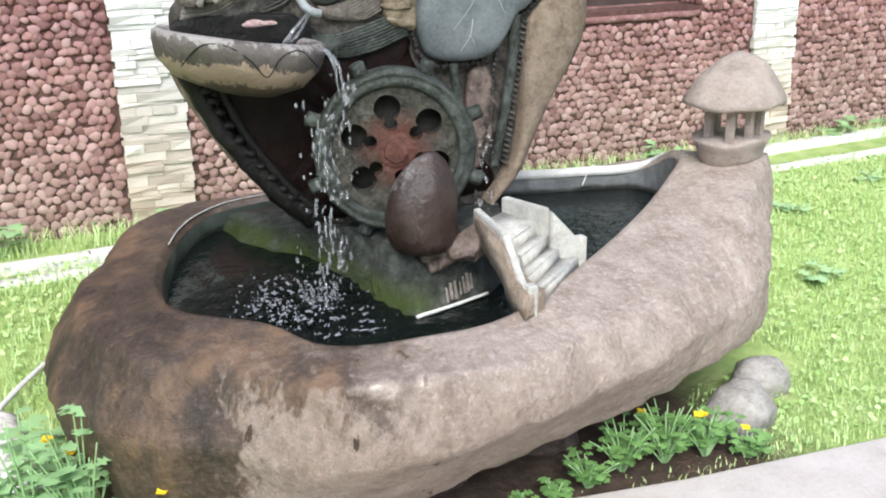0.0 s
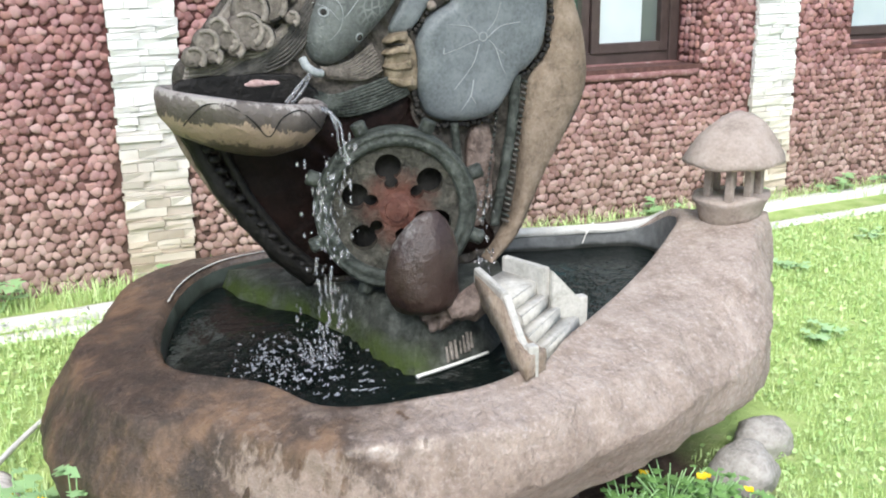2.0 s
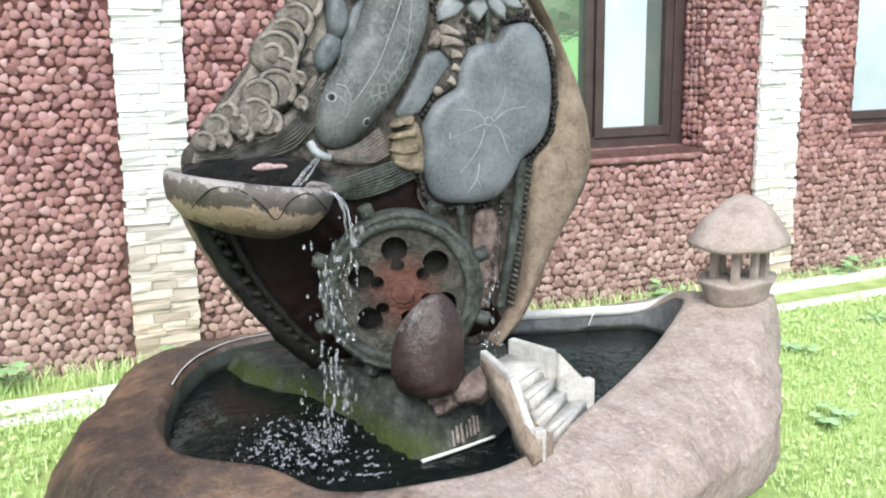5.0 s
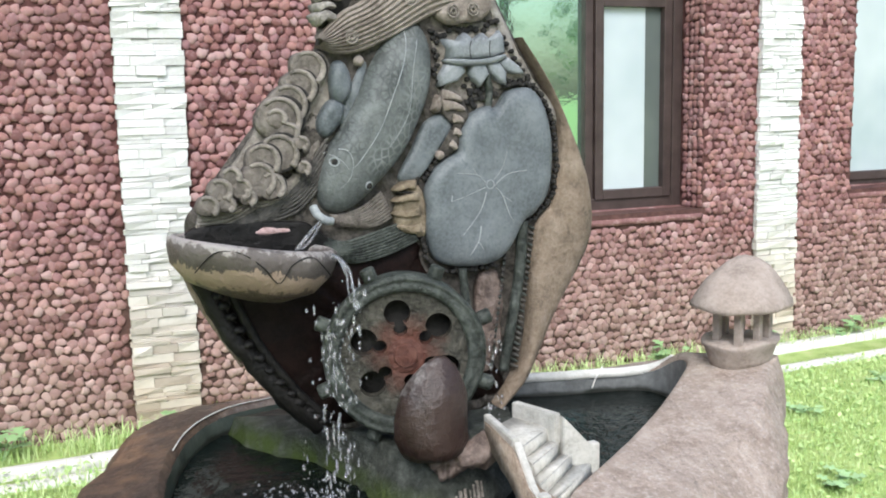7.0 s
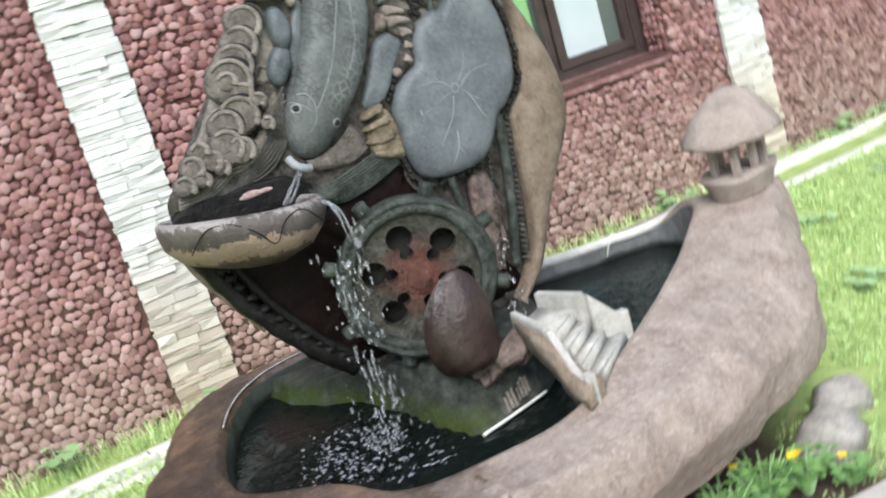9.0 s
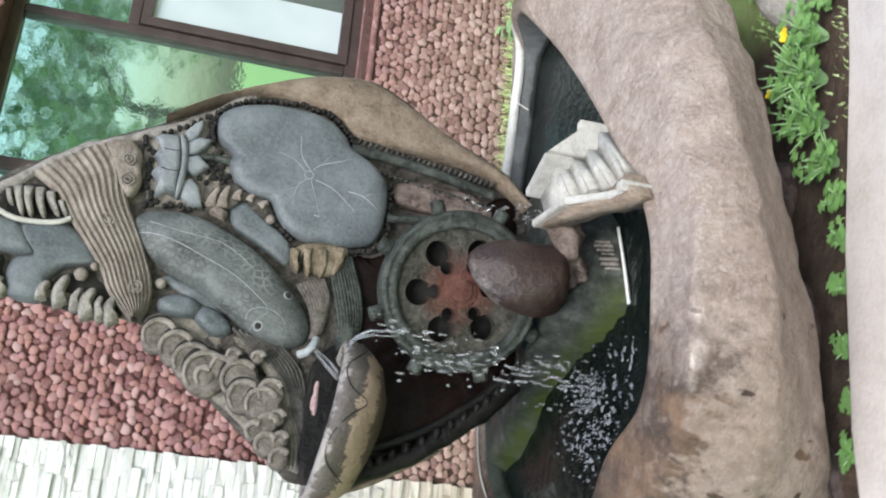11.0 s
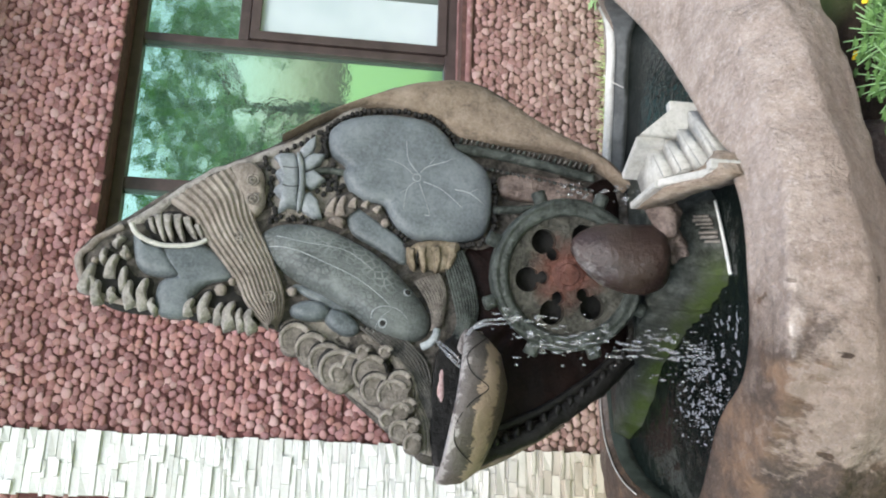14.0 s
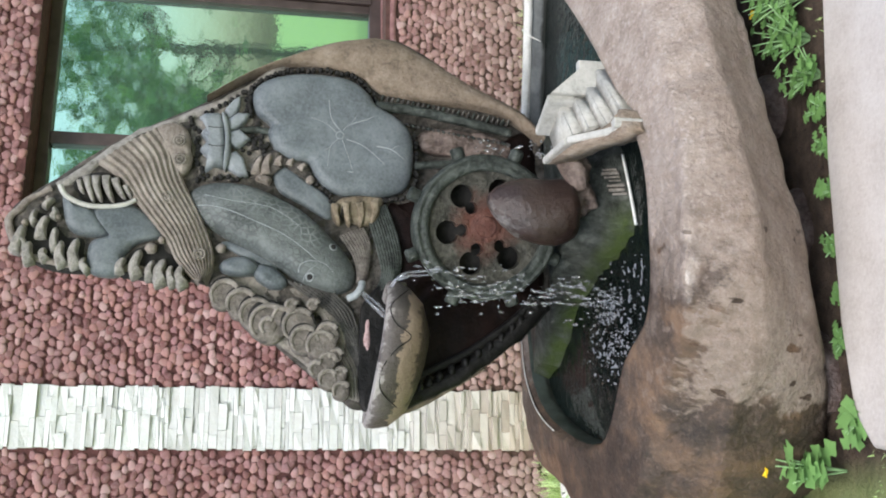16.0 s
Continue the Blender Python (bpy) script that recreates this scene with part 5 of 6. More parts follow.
def wheel_part(name, b, mat, parent, label="", smooth=True):
    me = finish(b, name, smooth)
    me.materials.append(mat)
    o = new(name, me)
    o.parent = parent
    return tagged(o, label)


def keyhole(ang):
    """Outline of a large round hole joined to a small one nearer the hub."""
    big, small, rb, rs = 0.107, 0.066, 0.033, 0.0175
    pts = []
    for d in range(-148, 149, 18):
        a = radians(d)
        pts.append((big + rb * math.cos(a), rb * math.sin(a)))
    for d in range(40, 321, 28):
        a = radians(d)
        pts.append((small + rs * math.cos(a), rs * math.sin(a)))
    c, s = math.cos(ang), math.sin(ang)
    return [Vector((x * c - y * s, x * s + y * c, 0)) for x, y in pts]


bm = bmesh.new()
es = []
for loop in [[Vector((0.16 * math.cos(2 * math.pi * k / 64), 0.16 * math.sin(2 * math.pi * k / 64), 0)) for k in range(64)]] + [keyhole(radians(40 + 60 * k)) for k in range(6)]:
    vs = [bm.verts.new(p + Vector((0, 0, 0.018))) for p in loop]
    es += [bm.edges.new((a, b)) for a, b in zip(vs, vs[1:] + vs[:1])]
bmesh.ops.triangle_fill(bm, edges=es, use_beauty=True)
ext = bmesh.ops.extrude_face_region(bm, geom=list(bm.faces))
for v in [g for g in ext["geom"] if isinstance(g, bmesh.types.BMVert)]:
    v.co.z -= 0.035
wheel_part("face", bm, WHEEL_FACE, wheel, "pale brown stone disc", smooth=False)
bm = bmesh.new()
turned(bm, [(0.15, -0.045), (0.193, -0.04), (0.2, -0.02), (0.2, 0.02), (0.194, 0.032), (0.186, 0.034), (0.182, 0.028), (0.176, 0.034), (0.163, 0.034), (0.156, 0.026), (0.154, -0.03), (0.15, -0.045)], 0, 0, 0, 72, 1, 1, None, 0.03, 0.0, False)
wheel_part("rim", bm, WHEEL, wheel, "wet greenish grooved rim")
# near-black disc painting the shade behind the keyholes
bm = bmesh.new()
turned(bm, [(0.15, -0.04), (0.15, -0.036), (0.01, -0.036)], 0, 0, 0, 40)
wheel_part("back", bm, NEAR_BLACK, wheel)
bm = bmesh.new()
turned(bm, [(0.044, 0.014), (0.042, 0.02), (0.03, 0.022), (0.028, 0.026), (0.016, 0.0265), (0.005, 0.0265)], 0, 0, 0, 32)
wheel_part("hub", bm, RUST, wheel, "rust red hub", smooth=False)
for k in range(8):
    a = radians(23 + 45 * k)
    bm = bmesh.new()
    turned(bm, [(0.01, -0.022), (0.018, -0.02), (0.019, 0.0), (0.0185, 0.01), (0.0195, 0.016), (0.015, 0.021), (0.005, 0.021)], 0.21 * math.cos(a), 0.21 * math.sin(a), 0.0, 14, 1, 1, Matrix.Rotation(a, 3, "Z") @ Matrix.Rotation(radians(90), 3, "Y"), 0.1, k)
    wheel_part("knob", bm, WHEEL, wheel, "small rounded paddle cup")

# axle boulder before the wheel
bm = bmesh.new()
turned(bm, [(0.086, -0.03), (0.095, -0.008), (0.097, 0.022), (0.095, 0.06), (0.088, 0.095), (0.079, 0.13), (0.064, 0.16), (0.046, 0.182), (0.026, 0.195), (0.008, 0.2)], 1.308, 2.755, 0.612, 48, 0.89, 0.74, Matrix.Rotation(radians(-5), 3, "Y"), 0.22, 7.0)
for v in bm.verts:
    k = noise.noise(v.co * 16) + 0.5 * noise.noise(v.co * 45)
    v.co += Vector((0.8, 1.0, 0.5)) * 0.009 * k
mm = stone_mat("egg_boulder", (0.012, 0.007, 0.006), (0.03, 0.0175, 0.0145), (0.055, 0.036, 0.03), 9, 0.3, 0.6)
# wet highlight painted into the colour, paler towards the upper left
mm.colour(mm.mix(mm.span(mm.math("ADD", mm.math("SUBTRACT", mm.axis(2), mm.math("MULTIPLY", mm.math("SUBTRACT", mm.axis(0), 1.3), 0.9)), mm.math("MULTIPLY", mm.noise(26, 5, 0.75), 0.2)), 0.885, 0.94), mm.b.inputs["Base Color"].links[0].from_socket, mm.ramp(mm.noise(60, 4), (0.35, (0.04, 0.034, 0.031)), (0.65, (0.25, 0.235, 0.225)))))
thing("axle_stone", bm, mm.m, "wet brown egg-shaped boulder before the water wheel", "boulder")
bm = bmesh.new()
tube(bm, [(1.296, 2.753, 0.545), (1.360, 2.741, 0.570), (1.434, 2.724, 0.590)], 0.026, 0.038, 16, 26)
for v in bm.verts:
    v.co += Vector((1, 1, 1)) * (0.024 * noise.noise(v.co * 19) + 0.012 * noise.noise(v.co * 50))
thing("rough_stone", bm, PITTED, "low wet brown rock wedged beside the stairs", "rock")

# ---- miniature stairs ----
stairs = empty("stone_stairs", 1.45, 2.5, 0.5, "miniature pale stone staircase leading down to the basin rim", "staircase")
L = [Vector((1.440, 2.745, 0)), Vector((1.452, 2.602, 0)), Vector((1.456, 2.561, 0)), Vector((1.450, 2.514, 0)), Vector((1.421, 2.441, 0))]
R = [Vector((1.539, 2.806, 0)), Vector((1.579, 2.701, 0)), Vector((1.612, 2.693, 0)), Vector((1.641, 2.683, 0)), Vector((1.676, 2.666, 0))]
TREAD = [0.622, 0.592, 0.562, 0.532]
for i, z in enumerate(TREAD):
    bm = bmesh.new()
    q = [L[i], R[i], R[i + 1], L[i + 1]]
    lo = [bm.verts.new((p.x + 0.02, p.y + 0.012, max(0.495, z - 0.05))) for p in q]
    hi = [bm.verts.new((p.x, p.y, z + 0.003 * noise.noise(p * 40))) for p in q]
    for k in range(4):
        bm.faces.new((lo[k], lo[(k + 1) % 4], hi[(k + 1) % 4], hi[k]))
    bm.faces.new(hi)
    bm.faces.new(lo[::-1])
    bmesh.ops.bevel(bm, geom=list(bm.edges), offset=0.003, segments=2, affect="EDGES")
    part("landing" if i == 0 else "step", bm, STAIR, stairs)


def wall_along(name, P, zs, low, half, mat, label=""):
    """A little parapet along points with top heights zs."""
    bm = bmesh.new()
    rings = []
    for i, (p, z) in enumerate(zip(P, zs)):
        d = (P[min(i + 1, len(P) - 1)] - P[max(i - 1, 0)]).normalized()
        n = Vector((-d.y, d.x, 0)) * half
        rings.append([Vector((p.x - n.x, p.y - n.y, low[i])), Vector((p.x + n.x, p.y + n.y, low[i])), Vector((p.x + n.x, p.y + n.y, z)), Vector((p.x - n.x, p.y - n.y, z))])
    skin(bm, rings, True, True, True)
    bmesh.ops.bevel(bm, geom=list(bm.edges), offset=0.0025, segments=2, affect="EDGES")
    part(name, bm, mat, stairs, label, smooth=False)


RC, LM = Vector((1.584, 2.672, 0)), Vector((1.427, 2.584, 0))
wall_along("parapet", [R[0], RC], [0.66, 0.66], [0.56, 0.55], 0.011, STAIR)
wall_along("parapet", [RC + Vector((0.008, -0.004, 0)), R[4]], [0.655, 0.565], [0.53, 0.51], 0.010, STAIR)
wall_along("parapet", [Vector((1.433, 2.743, 0)), LM], [0.662, 0.65], [0.622, 0.605], 0.009, STAIR)
wall_along("parapet", [LM + Vector((0.001, -0.005, 0)), Vector((1.414, 2.479, 0)), Vector((1.417, 2.446, 0))], [0.646, 0.578, 0.553], [0.585, 0.54, 0.52], 0.009, STAIR)
for p, z in ((R[4] + Vector((0.002, 0.003, 0)), 0.578), (Vector((1.426, 2.456, 0)), 0.568)):
    bm = bmesh.new()
    box(bm, p.x - 0.013, p.x + 0.013, p.y - 0.013, p.y + 0.013, 0.49, z, 0.004)
    part("newel", bm, STAIR, stairs, "squared end post", smooth=False)
bm = bmesh.new()
A = [(1.412, 2.714, 0.656), (1.406, 2.557, 0.641), (1.391, 2.454, 0.568), (1.395, 2.421, 0.552), (1.395, 2.420, 0.502), (1.394, 2.480, 0.492), (1.402, 2.539, 0.533), (1.408, 2.617, 0.568), (1.413, 2.721, 0.607)]
B = [(x + 0.075, y + 0.05, min(z, 0.555) - 0.01) for x, y, z in A]
skin(bm, [[Vector(p) + Vector((1, 1, 1)) * 0.004 * noise.noise(Vector(p) * 40) for p in A], [Vector(p) for p in B]], True, True, True)
bmesh.ops.subdivide_edges(bm, edges=list(bm.edges), cuts=4, use_grid_fill=True)
for v in bm.verts:
    v.co += Vector((1, 0.6, 0.6)) * 0.006 * noise.noise(v.co * 28) + Vector((1, 1, 1)) * 0.003 * noise.noise(v.co * 70)
part("side_block", bm, ROUGH_TAN, stairs, "rough tan unworked stone side")

# ---- little house on the horn of the boulder ----
house = empty("stone_lantern", 2.44, 3.06, 0.6, "small sandstone pavilion with a domed roof on the boulder", "stone lantern")
hp = pose(2.445, 3.065, 0.0, 0, 0, 24)


def house_part(name, b, mat, label="", smooth=True):
    for v in b.verts:
        v.co = hp @ Vector((v.co.x * 0.9, v.co.y * 0.9, 0.6 + (v.co.z - 0.6) * 0.97))
    return part(name, b, mat, house, label, smooth)


bm = bmesh.new()
turned(bm, [(0.125, 0.585), (0.135, 0.61), (0.15, 0.645), (0.165, 0.662), (0.162, 0.67), (0.02, 0.67)], 0, 0, 0, 40, 1.0, 0.72, None, 0.02)
house_part("base", bm, HOUSE)
for x, y in ((-0.105, -0.045), (-0.03, -0.075), (0.055, -0.07), (0.115, -0.03), (-0.07, 0.05), (0.02, 0.07), (0.09, 0.045)):
    bm = bmesh.new()
    box(bm, x - 0.013, x + 0.013, y - 0.012, y + 0.012, 0.666, 0.785, 0.003)
    house_part("pillar", bm, HOUSE, smooth=False)
bm = bmesh.new()
turned(bm, [(0.05, 0.78), (0.13, 0.777), (0.19, 0.772), (0.2, 0.777), (0.197, 0.788), (0.172, 0.818), (0.14, 0.853), (0.104, 0.886), (0.066, 0.91), (0.03, 0.923), (0.006, 0.926)], 0, 0, 0, 48, 1.0, 0.8, None, 0.02, 1)
house_part("roof", bm, HOUSE, "domed sandstone roof")

# ---- cobbles under the boulder ----
for x, y, z, r, sx, lab in ((2.13, 2.56, 0.045, 0.085, 1.05, "round pale cobble propping the boulder"), (2.315, 2.70, 0.035, 0.07, 1.3, "pale cobble half behind the round one"), (1.24, 2.66, 0.0, 0.07, 1.5, "dark stone under the boulder"), (0.86, 2.62, 0.0, 0.08, 1.4, "brown foundation stone under the boulder"), (1.62, 2.72, 0.0, 0.07, 1.3, "dark stone wedged under the boulder")):
    bm = bmesh.new()
    blob(bm, x, y, z, r * sx, r, r, 0.2, x * 7, 4)
    for v in bm.verts:
        v.co += Vector((1, 1, 1)) * 0.003 * noise.noise(v.co * 24)
    thing("cobble", bm, COBBLE if x > 2 else BROWN, lab, "stone")

# ---- birch log at the lawn's edge ----
log = empty("birch_log", 0.33, 2.9, 0.05, "peeling white birch log lying as a border in the grass", "log")
bm = bmesh.new()
tube(bm, [(0.30, 3.28, 0.06), (0.34, 3.0, 0.05), (0.40, 2.62, 0.045)], 0.055, 0.06, 16, 24)
part("trunk", bm, BARK, log)
bm = bmesh.new()
tube(bm, [(0.30, 3.28, 0.115), (0.37, 3.42, 0.115), (0.45, 3.57, 0.11)], 0.008, 0.008, 10, 14)
thing("white_stick", bm, KERB, "straight whitish stick leaning on the birch log", "stick")


# ---- falling water ----
def streams(name, paths, label, mat):
    b = bmesh.new()
    for pts, r0, r1 in paths:
        tube(b, [(x + RNG.uniform(-0.003, 0.003), y, z) for x, y, z in pts], r0, r1, 7, 18)
    for v in b.verts:
        v.co += Vector((1, 1, 0)) * 0.006 * noise.noise(v.co * 42)
    return thing(name, b, mat, label, "water")


streams("spout_water", [([(1.125, 3.03, 1.108), (1.085, 2.99, 1.085), (1.055, 2.98, 1.05)], 0.004, 0.005), ([(1.128, 3.03, 1.104), (1.095, 2.99, 1.075), (1.068, 2.98, 1.05)], 0.003, 0.003)], "clear jet of water running from the carp's mouth", FALL)
streams("overflow_water", [([(1.115, 2.945, 1.04), (1.135, 2.91, 1.03), (1.145, 2.89, 0.99), (1.148, 2.88, 0.93)], 0.006, 0.002), ([(1.125, 2.945, 1.035), (1.145, 2.90, 1.02), (1.155, 2.88, 0.97), (1.158, 2.875, 0.91)], 0.005, 0.002)], "clear water pouring from the bowl on to the wheel", FALL)


def droplets(name, count, label, place, mat, r=(0.002, 0.006), stretch=2.0):
    """Loose drops, one body."""
    b = bmesh.new()
    for k in range(count):
        x, y, z = place()
        s = RNG.uniform(*r)
        t = Matrix.Translation((x, y, z)) @ Matrix.Diagonal((s, s, s * RNG.uniform(1, stretch), 1))
        bmesh.ops.create_icosphere(b, subdivisions=1, radius=1, matrix=t)
    return thing(name, b, mat, label, "water", kind="stuff")


def fall_place():
    f = RNG.random() ** 1.5
    return 1.07 + RNG.gauss(0, 0.032) + 0.05 * f, 2.86 + RNG.gauss(0, 0.03), 0.44 + 0.5 * f


droplets("drops", 190, "drops of water falling beside the wheel", fall_place, FALL, (0.0012, 0.0042), 4.5)
def splash_place():
    """Broken water thrown off the wheel's rim."""
    x, z = RNG.choice(((1.10, 0.80), (1.095, 0.84), (1.115, 0.75), (1.16, 0.955), (1.10, 0.62), (1.13, 0.545)))
    return x + RNG.gauss(0, 0.014), 2.86 + RNG.gauss(0, 0.012), z + RNG.gauss(0, 0.024)


droplets("splashes", 90, "clear splashes of water thrown off the wheel's rim", splash_place, FALL, (0.001, 0.0034), 6.0)
droplets("drops_2", 40, "drops of water at the far side of the wheel", lambda: (1.51 + RNG.gauss(0, 0.012), 2.86 + RNG.gauss(0, 0.02), RNG.uniform(0.6, 0.82)), FALL, (0.0018, 0.0045), 2.5)


def foam_place():
    return 1.01 + RNG.gauss(0, 0.075), 2.87 + RNG.gauss(0, 0.1), 0.436 + abs(RNG.gauss(0, 0.006))


def build_foam():
    b = bmesh.new()
    for k in range(420):
        x, y, z = foam_place()
        if y < 2.55 or x < 0.8:
            continue
        big = k % 4 == 0
        r = RNG.uniform(0.002, 0.0052) if big else RNG.uniform(0.0008, 0.0022)
        t = Matrix.Translation((x, y, z - 0.003)) @ Matrix.Rotation(RNG.uniform(0, 3), 4, "Z") @ Matrix.Diagonal((r * RNG.uniform(0.9, 2.6), r * RNG.uniform(0.25, 0.7), (0.0022 if big else r * RNG.uniform(0.6, 2.5)), 1))
        vs = bmesh.ops.create_icosphere(b, subdivisions=2 if big else 1, radius=1, matrix=t)["verts"]
        if big:
            for v in vs:
                n = noise.noise(v.co * 210 + Vector((k, 0, 0)))
                v.co += Vector((n * 0.006, noise.noise(v.co * 230) * 0.006, n * 0.004))
    # a broken line of froth along the front rim
    for k in range(34):
        f = RNG.random()
        x, y = 1.0 + 0.17 * f, 2.70 - 0.03 * f + RNG.gauss(0, 0.004)
        r = RNG.uniform(0.001, 0.0026)
        bmesh.ops.create_icosphere(b, subdivisions=1, radius=1, matrix=Matrix.Translation((x, y, 0.431)) @ Matrix.Diagonal((r * RNG.uniform(1.5, 4), r, r * 0.6, 1)))
    thing("foam", b, FOAM, "bright splashes and foam on the basin water", "foam", kind="stuff")


build_foam()

# ---- plants ----
def grass(name, count, area, label, h=(0.03, 0.09), seed=1):
    rng = random.Random(seed)
    V, Fc = [], []
    while len(Fc) < count * 2:
        x, y = area(rng)
        z = ground_z(x, y) - 0.005
        a = rng.uniform(0, 2 * math.pi)
        hh = rng.uniform(*h)
        w = rng.uniform(0.001, 0.0026)
        dx, dy = math.cos(a), math.sin(a)
        lean = rng.uniform(0.2, 0.9) * hh
        i = len(V)
        V += [(x - dy * w, y + dx * w, z), (x + dy * w, y - dx * w, z), (x + dx * lean * 0.35 + dy * w * 0.8, y + dy * lean * 0.35 - dx * w * 0.8, z + hh * 0.6), (x + dx * lean * 0.35 - dy * w * 0.8, y + dy * lean * 0.35 + dx * w * 0.8, z + hh * 0.6), (x + dx * lean, y + dy * lean, z + hh)]
        Fc += [(i, i + 1, i + 2, i + 3), (i + 3, i + 2, i + 4)]
    me = bpy.data.meshes.new(name)
    me.from_pydata(V, [], Fc)
    me.materials.append(GRASS)
    return tagged(new(name, me), label, "grass", kind="stuff")


def lawn_right(r):
    while True:
        x, y = r.uniform(2.1, 6.5), r.uniform(2.36, 4.2)
        if (x - 2.2) > (3.1 - y) * 0.3 + 0.25 or y < 2.75:
            return x, y


def lawn_left(r):
    while True:
        x, y = r.uniform(-0.6, 0.75), r.uniform(2.2, 4.25)
        if x < 0.45 or y > 3.75:
            return x, y


grass("grass_right", 60000, lawn_right, "bright green lawn grass beside the fountain", (0.01, 0.034), 1)
grass("grass_left", 9000, lawn_left, "patchy green grass between kerb and boulder", (0.02, 0.07), 2)
grass("grass_strip", 5000, lambda r: (r.uniform(-0.6, 6.5), r.uniform(4.44, 4.62)), "weedy grass along the foot of the house wall", (0.03, 0.1), 3)
grass("grass_front", 500, lambda r: (r.uniform(0.45, 2.3), 2.37 + abs(r.gauss(0, 0.04))), "sparse grass along the path edge", (0.01, 0.026), 4)


def clover(name, count, area, label, seed):
    """Countless small leaves lying in the turf."""
    rng = random.Random(seed)
    V, Fc = [], []
    for k in range(count):
        x, y = area(rng)
        c = Vector((x, y, ground_z(x, y) + rng.uniform(0.008, 0.045)))
        r = rng.uniform(0.004, 0.011)
        tilt = Euler((rng.gauss(0, 0.45), rng.gauss(0, 0.45), rng.uniform(0, 6.28))).to_matrix()
        i = len(V)
        V += [c + tilt @ Vector((r * px, r * py, r * pz)) for px, py, pz in ((-1, 0, 0.15), (-0.3, -0.75, 0), (0.7, -0.6, 0.1), (1.1, 0, -0.1), (0.7, 0.6, 0.1), (-0.3, 0.75, 0))]
        Fc.append(tuple(range(i, i + 6)))
    me = bpy.data.meshes.new(name)
    me.from_pydata([tuple(v) for v in V], [], Fc)
    me.materials.append(CLOVER)
    return tagged(new(name, me), label, "clover", kind="stuff")


clover("clover_right", 8000, lawn_right, "small pale clover leaves all through the lawn", 5)
clover("clover_left", 4000, lawn_left, "small pale clover leaves in the patchy grass", 6)


def lobed_leaf(bm, base, direction, size, rng, lobes=5):
    """A flat lobed leaf with a fold along its midrib."""
    d = Vector(direction).normalized()
    u = d.cross(Vector((0, 0, 1)))
    u = u.normalized() if u.length > 0.01 else Vector((1, 0, 0))
    n = u.cross(d)
    out = []
    steps = 18
    for k in range(steps + 1):
        f = k / steps
        w = math.sin(math.pi * min(1, f * 0.98 + 0.02)) ** 0.7 * 0.56
        w *= 0.68 + 0.32 * math.cos(f * 2 * math.pi * lobes * 0.5 + 0.5)
        out.append((f, w))
    mid = [bm.verts.new(base + d * size * f - n * 0.12 * size * f * f * 1.5) for f, w in out]
    for s in (1, -1):
        edge = [bm.verts.new(base + d * size * f + u * (s * w * size) + n * (0.10 * w * size) - n * 0.12 * size * f * f * 1.5) for f, w in out]
        for k in range(steps):
            bm.faces.new((mid[k], mid[k + 1], edge[k + 1], edge[k]) if s > 0 else (mid[k], edge[k], edge[k + 1], mid[k + 1]))


def celandine(x, y, h, leaves, flowers, seed, label, spread=0.12, mat=None, size=(0.04, 0.075)):
    rng = random.Random(seed)
    g = ground_z(x, y)
    root = empty("celandine", x, y, g, label, "wild plant", "wild plants round the boulder")
    ends = []
    for k in range(max(3, leaves // 4)):
        a = rng.uniform(0, 2 * math.pi)
        e = Vector((x + spread * rng.uniform(0.1, 1) * math.cos(a), y + 0.7 * spread * rng.uniform(0.1, 1) * math.sin(a), g + h * rng.uniform(0.55, 1)))
        bm = bmesh.new()
        tube(bm, [(x, y, g - 0.01), ((x + e.x) / 2, (y + e.y) / 2, g + (e.z - g) * 0.6), e], 0.003, 0.0015, 5, 8)
        part("stem", bm, PALE_WEED, root)
        ends.append(e)
    for k in range(leaves):
        e = rng.choice(ends)
        f = rng.uniform(0.35, 1)
        p = Vector((x + (e.x - x) * f, y + (e.y - y) * f, g + (e.z - g) * f))
        a = rng.uniform(0, 2 * math.pi)
        bm = bmesh.new()
        lobed_leaf(bm, p, (math.cos(a), math.sin(a), rng.uniform(-0.1, 0.5)), rng.uniform(*size), rng, 5)
        part("leaf", bm, mat or WEED, root)
    for k in range(flowers):
        e = ends[k % len(ends)] + Vector((rng.uniform(-0.02, 0.02), rng.uniform(-0.02, 0.01), 0.025))
        bm = bmesh.new()
        for q in range(4):
            a = q * math.pi / 2 + rng.uniform(0, 0.5)
            lobed_leaf(bm, e, (math.cos(a), math.sin(a) - 0.4, 0.5), 0.015, rng, 0)
        part("flower", bm, PETAL, root, "small yellow flower")


SMALL = (0.018, 0.036)
